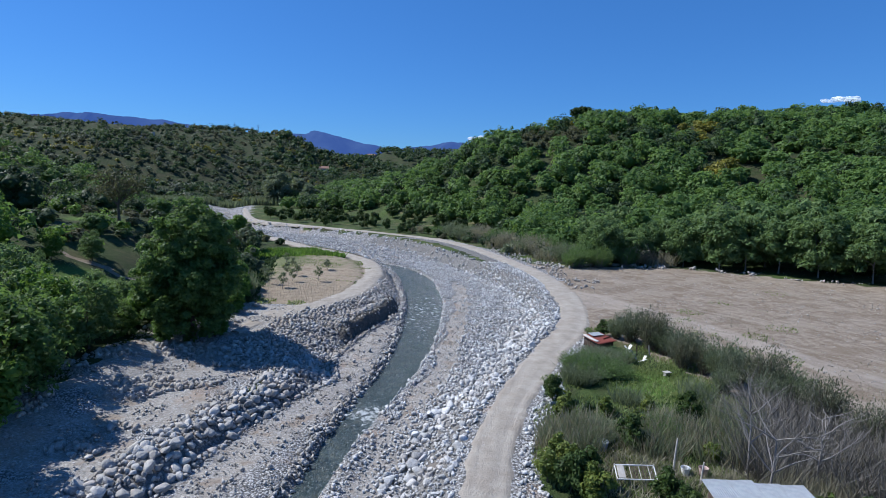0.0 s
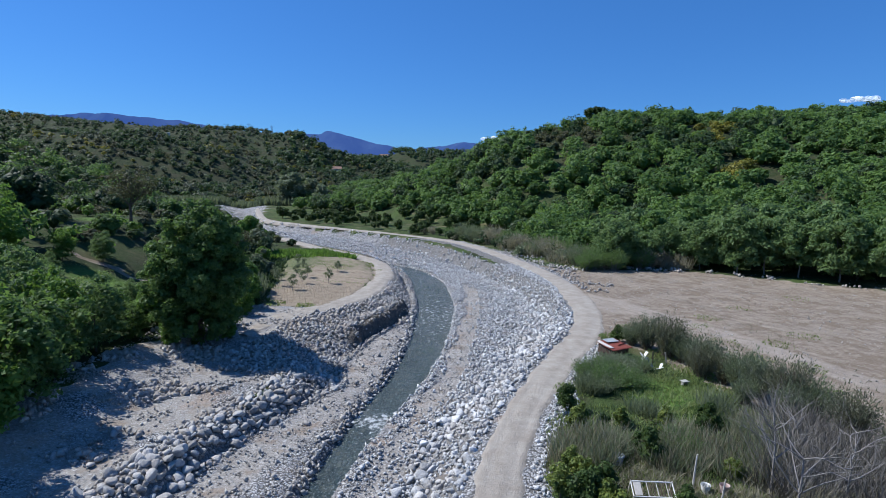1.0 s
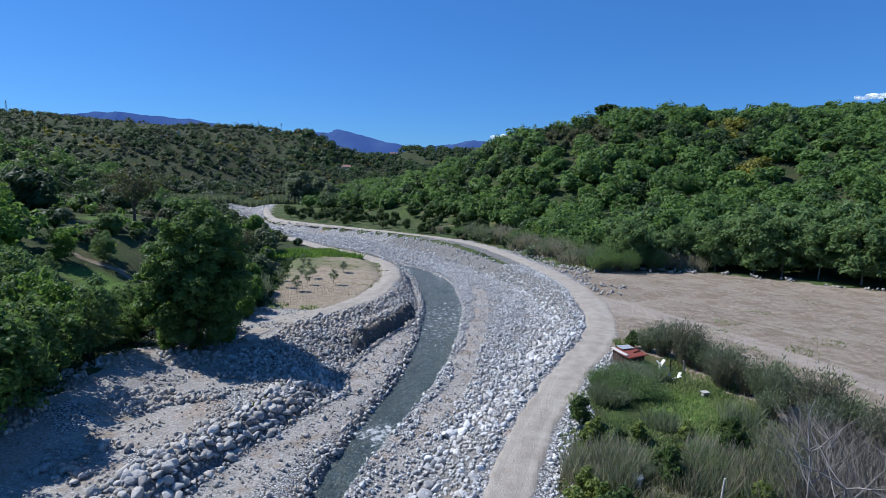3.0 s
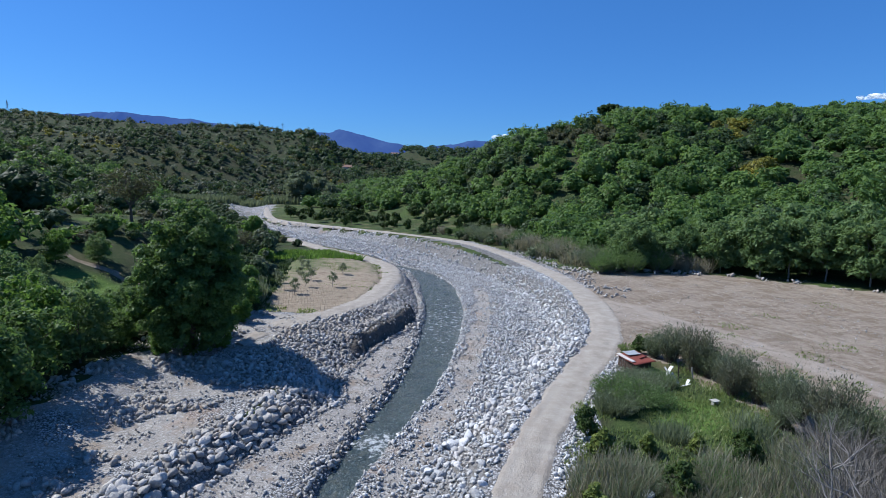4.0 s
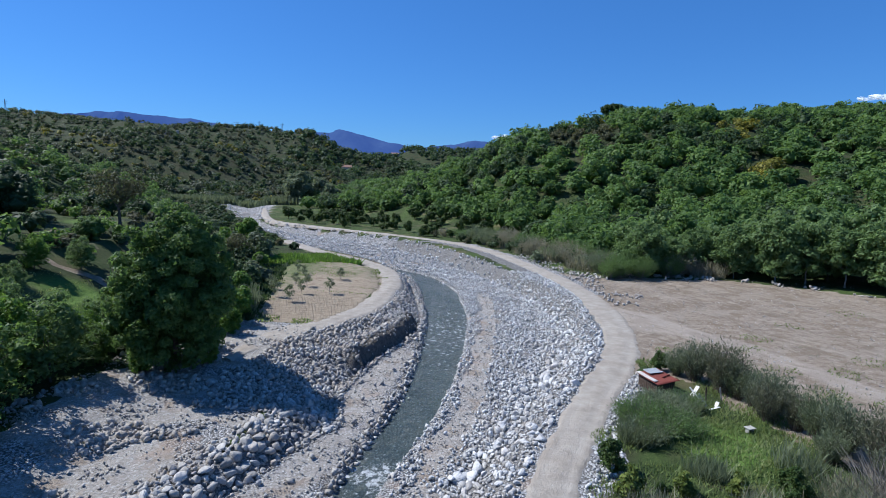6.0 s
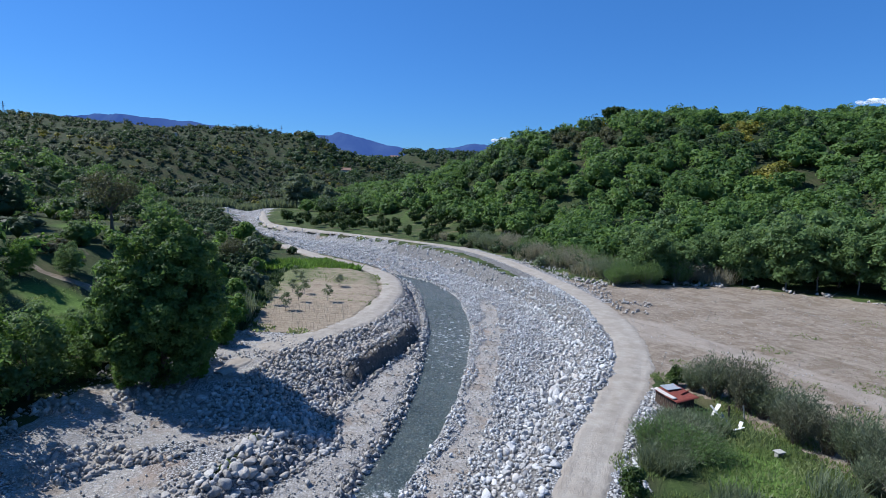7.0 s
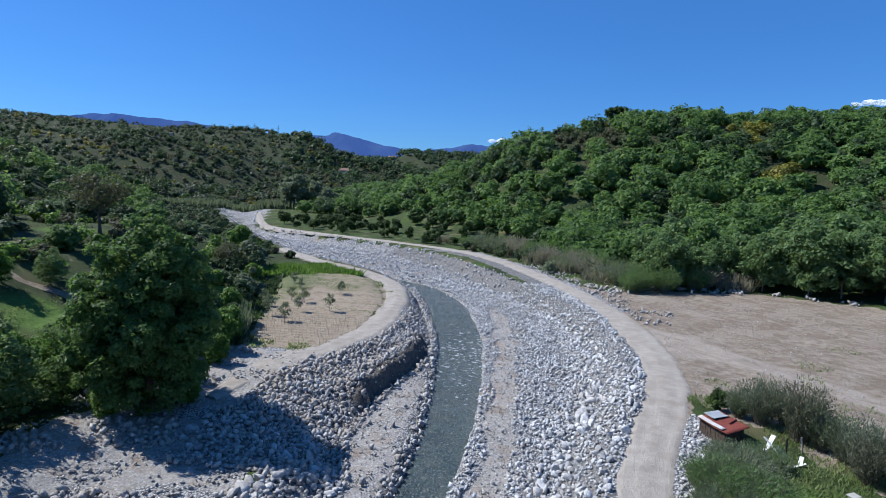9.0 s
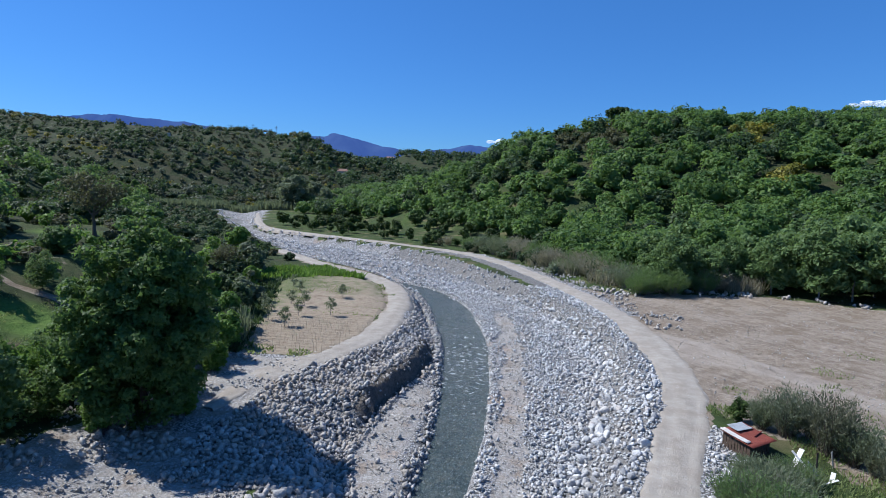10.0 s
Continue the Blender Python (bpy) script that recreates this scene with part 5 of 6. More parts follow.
# rubble above the left wall
x, y = loose(53, -30, -18, 18, 61, 8000, lambda x, y, i, r: (i["dl"] < -4.5) & (wobble(x, y, 6, 4) + 0.4 * (x < -22.5) > 0.6) & (np.abs(off_line(L_TRACK, x, y)[0]) > 1.1))
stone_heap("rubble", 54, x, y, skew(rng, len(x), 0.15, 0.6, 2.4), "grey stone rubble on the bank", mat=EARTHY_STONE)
x, y = loose(69, -30, -16, 18, 62, 16000, lambda x, y, i, r: (i["dl"] < -3.0) & (r.rand(len(x)) < 0.07 + 0.93 * smooth((wobble(x, y, 5, 14) - 0.1) / 0.8)))
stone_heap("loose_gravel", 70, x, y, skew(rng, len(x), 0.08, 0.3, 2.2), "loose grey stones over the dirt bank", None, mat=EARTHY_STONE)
# gravel bar, berm and the stones along the water
x, y = loose(55, -16, 7, 20, 112, 70000, lambda x, y, i, r: (i["dl"] > 0) & (i["dr"] < 0) & (i["wd"] > 0.1) & (i["dw"] > 0) & (r.rand(len(x)) < 0.45 + 0.55 * smooth((wobble(x, y, 7, 6) + 0.55) / 0.7)) & ~((np.abs(i["strand"]) < 0.95) & (y < 92) & (r.rand(len(x)) < 0.93)))
stone_heap("gravel_bar", 56, x, y, skew(rng, len(x), 0.09, 0.42, 2.8), "pale grey cobbles on the gravel bar", None, sink=0.05)
x, y = loose(57, -18, -4, 18, 100, 26000, lambda x, y, i, r: (i["dl"] > 0) & (i["dw"] < 0) & (i["wd"] > -0.1) & (r.rand(len(x)) < np.where(i["wd"] < 0.75 + 0.3 * wobble(x, y, 4, 18), 1.0, 0.05)))
stone_heap("shore_stones", 58, x, y, skew(rng, len(x), 0.12, 0.55, 2.2), "dark wet cobbles along the water's edge", None, mat=BANK_STONE)
x, y = loose(71, -17, 4, 18, 98, 60000, lambda x, y, i, r: (i["dl"] > 0.1) & (i["wd"] > 0.3) & (((i["dw"] < 0) & (y < 64)) | (np.abs(i["strand"]) < 1.2)) & (r.rand(len(x)) < 0.25 + 0.75 * smooth(wobble(x, y, 3, 36) + 0.4)))
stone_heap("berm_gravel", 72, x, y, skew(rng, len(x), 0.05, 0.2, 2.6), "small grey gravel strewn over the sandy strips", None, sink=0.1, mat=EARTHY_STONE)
# far river bed
x, y = loose(59, -125, 0, 98, 255, 42000, lambda x, y, i, r: (i["dl"] > -2.5) & (i["dr"] < 2.6) & (i["wd"] > -0.4))
stone_heap("far_cobbles", 60, x, y, skew(rng, len(x), 0.2, 0.7, 2.0), "pale cobbles of the upper river bed", None, sink=0.0)
# road shoulder and waste ground
x, y = loose(61, 1, 14, 22, 53, 7500, lambda x, y, i, r: (i["road"] > 1.45) & (i["road"] < 2.9 + 0.6 * wobble(x, y, 5, 8)))
stone_heap("shoulder_stones", 62, x, y, skew(rng, len(x), 0.1, 0.38, 2.0), "white stones along the road's shoulder")
x, y = loose(63, 8, 66, 40, 103, 17000, lambda x, y, i, r: (i["road"] > 1.9) & ~i["garden"] & (r.rand(len(x)) < 0.18 + 0.6 * smooth((wobble(x, y, 12, 10) - 0.1) / 0.5)))
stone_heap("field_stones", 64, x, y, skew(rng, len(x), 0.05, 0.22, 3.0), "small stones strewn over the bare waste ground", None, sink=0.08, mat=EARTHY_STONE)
x, y = loose(65, 8, 60, 70, 104, 9000, lambda x, y, i, r: (np.abs(y - np.interp(x, [8, 12, 20, 34, 45, 56, 75], [106, 97, 99.5, 101.5, 95.5, 88, 70]) + 1.2 * wobble(x, y, 11, 33)) < 1.6) & (r.rand(len(x)) < 0.6) & (wobble(x, y, 7, 12) > 0.0))
stone_heap("rubble_ridge", 66, x, y, skew(rng, len(x), 0.2, 0.8, 2.0), "line of pushed-up stones under the trees", mat=EARTHY_STONE, sink=0.0)
x, y = loose(67, 0, 24, 62, 124, 14000, lambda x, y, i, r: (i["road"] > 1.9) & (i["road"] < 5.0 + 2.0 * wobble(x, y, 8, 34)) & (y > 78) & (r.rand(len(x)) < 0.15 + 0.6 * smooth(wobble(x, y, 4, 35) + 0.3)))
stone_heap("rubble_ridge", 68, x, y, skew(rng, len(x), 0.12, 0.6, 2.6), "brown rubble along the far side of the road", mat=EARTHY_STONE, sink=0.0)


# ---- the ploughed field ----
def tilled_field():
    xs, ys = np.arange(-40, -14, 0.25), np.arange(60, 106, 0.16)
    X, Y = np.meshgrid(xs, ys)
    inside = in_field(X, Y)
    z = level(X.ravel(), Y.ravel()).reshape(X.shape)
    step = 0.0
    rows = np.where(Y < 76, 0.07 * np.sin(Y * 6.28 / 0.85), 0.04 * np.sin(Y * 6.28 / 3.1))
    for edge, drop in ((76.2, 0.07), (79.6, 0.08), (83.4, 0.08), (88, 0.08), (94, 0.06)):
        step = step + drop * smooth((Y + 0.35 * wobble(X, Y, 6, 3) - edge) / 0.5)
    rim = np.full(X.shape, 9.0)
    for (ax, ay), (bx, by) in zip(FIELD, FIELD[1:] + FIELD[:1]):
        rim = np.minimum(rim, np.abs(off_line(np.array([(ax, ay), (bx, by)]), X, Y)[0]))
    fade = smooth(rim / 2.2)
    z = z - 0.14 * (1 - smooth(rim / 0.5)) + 0.1 + (rows + step) * fade + 0.03 * wobble(X, Y, 0.9, 4)
    use = inside[:-1, :-1] & inside[1:, :-1] & inside[:-1, 1:] & inside[1:, 1:]
    ids = np.arange(X.size).reshape(X.shape)
    Q = np.stack([ids[:-1, :-1], ids[:-1, 1:], ids[1:, 1:], ids[1:, :-1]], -1)[use]
    keep, inv = np.unique(Q.ravel(), return_inverse=True)
    V = np.stack([X.ravel(), Y.ravel(), z.ravel()], 1)[keep]
    me = mesh_np("field", V, inv.reshape(-1, 4), smooth_faces=True)
    add_attr(me, "weeds", 0.25 + 0.4 * smooth((V[:, 1] + 1.5 * wobble(V[:, 0], V[:, 1], 5, 6) - 82.5) / 7) + 0.5 * smooth((-V[:, 0] - 24 - 0.1 * (V[:, 1] - 60)) / 4))
    return tagged(put("field", me, SOIL), "tan tilled field in low terraces with green weeds behind", "field", kind="structure")


tilled_field()

sap_kinds = [tree_kind(130 + i, 2.3, 0.65, 0.4, 26, 22, 0.1, LEAF_GREY, 0.03, name="sapling", core=0, limbs=7, lobe=0.3, bark=BARK_GREY) for i in range(2)]
plant_all(sap_kinds, [(-21.7, 75.1, 1.05), (-25, 74.4, 0.95), (-25.7, 78.4, 1.0), (-24.7, 69.7, 1.1), (-22.9, 83.8, 0.95), (-28.8, 85.8, 0.9), (-27.3, 72, 1.15), (-27.5, 79, 0.95), (-26.8, 66.5, 0.9), (-31, 89, 1.0), (-29.5, 76, 1.0), (-24, 88, 0.6)], "young grey-green fruit tree in the tilled field", "sapling", "fruit saplings")

bm = bmesh.new()
bmesh.ops.create_cone(bm, cap_ends=True, segments=5, radius1=0.016, radius2=0.012, depth=1.0, matrix=pose(0, 0, 0.5))
stake_mesh = bpy.data.meshes.new("stake")
bm.to_mesh(stake_mesh)
bm.free()
stake_mesh.materials.append(plain("stake_wood", (0.34, 0.28, 0.2), (0.48, 0.41, 0.31), 6, 0.9))
rng = np.random.RandomState(70)
for row in range(9):
    for col in range(30):
        x, y = -26.2 + 0.36 * col + 0.05 * row + rng.uniform(-0.08, 0.08), 62.4 + 1.25 * row + rng.uniform(-0.12, 0.12)
        x = x - 0.16 * row
        if in_field(np.array([x]), np.array([y]))[0] and rng.rand() < 0.93:
            ob = new("stake", stake_mesh)
            ob.matrix_basis = pose(x, y, float(level(x, y)[0]) + 0.06, rng.uniform(-7, 7), rng.uniform(-7, 7), 0) @ Matrix.Diagonal((0.8, 0.8, rng.uniform(0.35, 0.65), 1))
            tagged(ob, "thin wooden stake in the tilled soil", "stake", "plant stakes in the field")

thatch("bean_plants", 71, [(-33.5, 98.5, 3.4, 1100), (-29, 99.5, 2.6, 800), (-36.5, 100.5, 2.8, 800), (-32, 103, 2.4, 600), (-25.5, 98.5, 1.6, 300), (-37, 96, 2.2, 500)], 1.0, 0.26, LEAF_BRIGHT, "leafy green bean plants behind the tilled field", "plants", 0.4)
thatch("field_weeds", 72, [(-26, 92, 5, 800), (-22, 92, 3, 400), (-30, 94, 4, 500), (-24, 62.3, 1.2, 160), (-20.5, 62.1, 1.0, 90), (-29.5, 70, 1.6, 300), (-31, 80, 2, 300)], 0.35, 0.12, LEAF_GRASS, "rough green weeds at the field's edges", "grass", 0.4)
tiers = [(-17.5 - 0.9 * k, edge + 0.12 * k, 0.45, 28) for edge, n in ((76.2, 9), (79.6, 10), (83.4, 11), (88.0, 12)) for k in range(n)]
thatch("tier_weeds", 74, tiers, 0.26, 0.07, LEAF_GRASS, "rough weeds along the low steps of the tilled field", "grass", 0.4)
edge_spots = [(-26.3 - 0.29 * k * 1.04 + 0.5 * math.sin(2.3 * k), 61.6 + 1.04 * k, 1.0 + 0.4 * math.sin(1.7 * k), 90) for k in range(40)]
thatch("edge_herbs", 75, edge_spots, 0.7, 0.12, LEAF_SCRUB, "dark green herbs along the edge of the tilled field", "herbs", 0.45)
thatch("field_reeds", 73, [(-27.6, 64.5, 1.3, 420), (-28.6, 67.5, 1.2, 350)], 2.4, 0.09, LEAF_GREY, "clump of grey-green reeds beside the tilled field", "reeds", 0.12)


# ---- the garden by the road ----
def boards(bm, m, size, bevel=0.012):
    """Adds a bevelled board to a bmesh."""
    g = bmesh.ops.create_cube(bm, size=1, matrix=m @ Matrix.Diagonal((*size, 1)))
    edges = list({e for v in g["verts"] for e in v.link_edges})
    bmesh.ops.bevel(bm, geom=edges, offset=min(bevel, min(size) * 0.3), segments=1, affect="EDGES")


def board(name, m, size, mat, parent, label="", bevel=0.012):
    bm = bmesh.new()
    boards(bm, m, size, bevel)
    return part(name, bm, mat, parent, label)


def wavy_sheet(name, m, width, length, mat, parent, label="", pitch=0.09, depth=0.011, sag=0.03, seed=0):
    """A corrugated metal sheet with thickness; its waves run along its length."""
    rng = np.random.RandomState(seed)
    nx, ny = int(width / pitch * 6) + 1, 9
    u, v = np.meshgrid(np.linspace(-0.5, 0.5, nx), np.linspace(-0.5, 0.5, ny))
    x, y = u * width, v * length
    z = depth * np.sin(x / pitch * 6.283) - sag * np.cos(v * 6.28) * 0.5 + 0.012 * wobble(x * 3, y * 3, 2.0, seed)
    top = np.stack([x, y, z], -1).reshape(-1, 3)
    n = len(top)
    V = np.vstack([top, top - [0, 0, 0.008]])
    q = np.arange(n).reshape(ny, nx)
    F = np.stack([q[:-1, :-1], q[:-1, 1:], q[1:, 1:], q[1:, :-1]], -1).reshape(-1, 4)
    rim = np.concatenate([q[0], q[1:, -1], q[-1, -2::-1], q[-2:0:-1, 0]])
    nxt = np.roll(rim, -1)
    side = np.stack([rim, rim + n, nxt + n, nxt], 1)
    me = mesh_np(name, V, np.vstack([F, F[:, ::-1] + n, side]), smooth_faces=True)
    ob = put(name, me, mat, parent, label)
    ob.matrix_basis = m
    return ob


RUST = wave_metal("rusty_sheet", (0.15, 0.035, 0.026), (0.23, 0.06, 0.04), (0.09, 0.03, 0.022), 0.6, 0.1)
ZINC = wave_metal("zinc_sheet", (0.24, 0.27, 0.3), (0.36, 0.39, 0.42), (0.2, 0.19, 0.18), 0.35, 0.2)
ASBESTOS = plain("fibre_cement", (0.4, 0.39, 0.37), (0.58, 0.56, 0.53), 3, 0.9)
OLD_WOOD = plain("weathered_wood", (0.05, 0.035, 0.028), (0.13, 0.095, 0.07), 5, 0.9)
WHITE_WOOD = plain("white_painted_wood", (0.6, 0.6, 0.58), (0.82, 0.82, 0.8), 4, 0.7)
PALE_WOOD = plain("bleached_wood", (0.4, 0.38, 0.34), (0.6, 0.57, 0.52), 5, 0.85)
CONCRETE = plain("pale_concrete", (0.3, 0.3, 0.27), (0.45, 0.44, 0.4), 4, 0.9)


def red_hut():
    root = empty("shed", pose(10.35, 48.9, -0.05, 0, 0, 34) @ Matrix.Diagonal((0.84, 0.84, 0.78, 1)), "low red-brown plank shed with rusty corrugated roof", "shed")
    w, d, h0, h1 = 2.15, 2.05, 1.0, 1.28
    for x, y, h in ((0.05, 0.05, h0), (w - 0.05, 0.05, h0), (0.05, d - 0.05, h1), (w - 0.05, d - 0.05, h1)):
        board("corner_post", pose(x, y, h / 2 - 0.1), (0.09, 0.09, h + 0.2), OLD_WOOD, root)
    for i in range(9):
        x = 0.18 + i * (w - 0.36) / 8
        board("plank", pose(x, 0.03, h0 / 2 - 0.03, 0, 1.2 * (i % 3 - 1)), (0.19, 0.025, h0 - 0.1), OLD_WOOD, root)
        board("plank", pose(x, d - 0.03, h1 / 2 - 0.03), (0.19, 0.025, h1 - 0.1), OLD_WOOD, root)
    for i in range(9):
        y = 0.18 + i * (d - 0.36) / 8
        hh = h0 + (h1 - h0) * y / d
        board("plank", pose(0.03, y, hh / 2 - 0.03), (0.025, 0.185, hh - 0.12), OLD_WOOD, root)
        board("plank", pose(w - 0.03, y, hh / 2 - 0.03), (0.025, 0.185, hh - 0.12), OLD_WOOD, root)
    tilt = math.degrees(math.atan2(h1 - h0, d))
    mid = pose(w / 2, d / 2, (h0 + h1) / 2 + 0.07, tilt, 0, 0)
    wavy_sheet("roof_sheet", mid @ pose(0.55, -0.1, 0.02), 1.5, 2.5, RUST, root, "rust-red corrugated roof sheet", seed=1)
    wavy_sheet("roof_sheet", mid @ pose(-0.6, -0.1, 0.0, 0, -1), 1.35, 2.5, RUST, root, "rust-red corrugated roof sheet", seed=2)
    wavy_sheet("roof_sheet", mid @ pose(-1.02, 0.15, 0.07, 0, -1, 2), 0.5, 2.0, ASBESTOS, root, "pale weathered roof sheet", seed=3)
    wavy_sheet("roof_sheet", mid @ pose(0.35, 0.78, 0.1, -2, 1, -3), 1.55, 0.95, ZINC, root, "grey zinc roof sheet", seed=4)
    board("roof_batten", mid @ pose(0.75, -0.3, 0.09, 0, 0, 12), (1.2, 0.12, 0.06), RUST, root)
    return root


red_hut()


def leaning_board(x, y, length, width, pitch, turn, mat, label, name="board"):
    """A board whose foot is on the ground at (x, y) and which rises at an angle, its broad face turned up."""
    ob = board(name, pose(0, length / 2, 0), (width, length, 0.03), mat, None)
    ob.matrix_basis = pose(x, y, float(level(x, y)[0]), pitch, 0, turn)
    return tagged(ob, label, "board")


leaning_board(12.4, 48.4, 1.3, 0.26, 38, -48, WHITE_WOOD, "white painted board leaning in the weeds beside the shed")
leaning_board(13.15, 48.3, 1.15, 0.18, 40, 42, WHITE_WOOD, "short white board crossed under another in the weeds")
leaning_board(13.2, 47.3, 0.9, 0.5, 50, 60, ZINC, "grey metal panel propped in the weeds", "metal_panel")
leaning_board(13.6, 46.9, 0.6, 0.22, 34, -35, WHITE_WOOD, "small white board standing in the weeds")
leaning_board(13.1, 46.6, 0.8, 0.14, 12, -75, WHITE_WOOD, "thin white board lying in the grass")
leaning_board(13.25, 47.7, 1.2, 0.1, 86, 0, OLD_WOOD, "weathered wooden post among white boards", "post")
leaning_board(14.6, 48.6, 0.9, 0.16, 80, 40, PALE_WOOD, "bleached upright board by the shrubs")


def low_table(x, y):
    z = float(level(x, y)[0])
    root = empty("garden_table", pose(x, y, z, 0, 0, 25) @ Matrix.Diagonal((0.9, 0.9, 0.75, 1)), "low pale stone table on the grass", "table")
    board("tabletop", pose(0, 0, 0.42, 2, 0, 0), (0.62, 0.48, 0.06), CONCRETE, root)
    for dx in (-0.25, 0.25):
        board("leg", pose(dx * 0.8, 0, 0.17), (0.09, 0.28, 0.46), CONCRETE, root)
    return root


low_table(14.4, 43.5)


def bed_frame():
    root = empty("bed_frame", pose(7.8, 27.5, 0.12, 20, 0, 4), "old white metal bed frame standing in the garden", "bed frame")
    for x in (-0.95, 0.95):
        board("leg", pose(x, 0.35, 0.3), (0.06, 0.06, 0.72), PALE_WOOD, root)
        board("leg", pose(x, -0.35, 0.22), (0.06, 0.06, 0.5), PALE_WOOD, root)
    board("rail", pose(0, 0.35, 0.6), (1.96, 0.05, 0.06), WHITE_WOOD, root)
    board("rail", pose(0, -0.35, 0.42), (1.96, 0.05, 0.06), WHITE_WOOD, root)
    board("rail", pose(-0.95, 0, 0.5, 14, 0, 0), (0.05, 0.74, 0.05), WHITE_WOOD, root)
    board("rail", pose(0.95, 0, 0.5, 14, 0, 0), (0.05, 0.74, 0.05), WHITE_WOOD, root)
    board("panel", pose(-0.7, 0, 0.53, 14, 0, 0), (0.34, 0.62, 0.03), PALE_WOOD, root)
    for i in range(8):
        board("slat", pose(-0.25 + i * 0.15, 0, 0.51, 14, 0, 0), (0.035, 0.72, 0.025), OLD_WOOD if i % 3 else PALE_WOOD, root)
    return root


bed_frame()


def drum(x, y):
    z = float(level(x, y)[0])
    root = empty("water_drum", pose(x, y, z - 0.25) @ Matrix.Diagonal((0.9, 0.9, 0.75, 1)), "blue-grey metal drum with lid among bushes", "drum")
    bm = bmesh.new()
    prof = [(0.0, 0.0), (0.3, 0.0), (0.31, 0.03), (0.3, 0.06), (0.3, 0.3), (0.315, 0.32), (0.3, 0.34), (0.3, 0.62), (0.315, 0.64), (0.3, 0.66), (0.3, 0.9), (0.0, 0.9)]
    rings = []
    for r, zz in prof:
        rings.append([bm.verts.new((r * math.cos(a), r * math.sin(a), zz)) for a in np.linspace(0, 6.283, 20, endpoint=False)] if r else [bm.verts.new((0, 0, zz))])
    for a, b in zip(rings, rings[1:]):
        for i in range(20):
            j = (i + 1) % 20
            face = [a[i % len(a)], a[j % len(a)], b[j % len(b)], b[i % len(b)]]
            bm.faces.new(list(dict.fromkeys(face)))
    part("body", bm, ZINC, root)
    bm = bmesh.new()
    bmesh.ops.create_cone(bm, cap_ends=True, segments=20, radius1=0.36, radius2=0.33, depth=0.06, matrix=pose(0.03, 0, 0.95, 6, -4, 0))
    part("lid", bm, ZINC, root, "grey-blue metal lid")
    return root


drum(6.95, 30.7)


def stump_post(x, y, h, r, label):
    rng = np.random.RandomState(int(x * 10))
    bm = bmesh.new()
    rings = []
    for k in range(7):
        z = h * k / 6 - 0.15
        rings.append([bm.verts.new((r * (1.15 - 0.08 * k) * math.cos(a) + 0.04 * k * k / 20, r * (1.1 - 0.08 * k) * math.sin(a), z)) for a in np.linspace(0, 6.283, 8, endpoint=False)])
    for a, b in zip(rings, rings[1:]):
        for i in range(8):
            bm.faces.new([a[i], a[(i + 1) % 8], b[(i + 1) % 8], b[i]])
    bm.faces.new(rings[-1])
    ob = part("post", bm, PALE_WOOD, None)
    ob.matrix_basis = pose(x, y, float(level(x, y)[0]), rng.uniform(-3, 3), rng.uniform(-3, 3), 0)
    return tagged(ob, label, "post")


stump_post(9.95, 28.4, 2.0, 0.055, "bleached peeling wooden post in the garden")
stump_post(10.9, 27.4, 1.3, 0.05, "short thin wooden garden post")


def bucket(x, y, mat, label):
    bm = bmesh.new()
    n = 18
    prof = [(0.0, 0.0), (0.13, 0.0), (0.17, 0.3), (0.185, 0.31), (0.18, 0.33), (0.155, 0.3), (0.12, 0.03), (0.0, 0.03)]
    rings = [[bm.verts.new((r * math.cos(a), r * math.sin(a), z)) for a in np.linspace(0, 6.283, n, endpoint=False)] if r else [bm.verts.new((0, 0, z))] for r, z in prof]
    for a, b in zip(rings, rings[1:]):
        for i in range(n):
            j = (i + 1) % n
            bm.faces.new(list(dict.fromkeys([a[i % len(a)], a[j % len(a)], b[j % len(b)], b[i % len(b)]])))
    ob = part("bucket", bm, mat, None)
    ob.matrix_basis = pose(x, y, float(level(x, y)[0]) + 0.02, 0, 0, 0) @ Matrix.Diagonal((1.3, 1.3, 1.3, 1))
    return tagged(ob, label, "bucket")


bucket(10.45, 28.2, WHITE_WOOD, "white plastic bucket beside a garden post")
bucket(11.35, 28.3, plain("faded_pink_plastic", (0.4, 0.3, 0.28), (0.5, 0.38, 0.35), 4, 0.6), "faded pink plastic bucket in the garden")


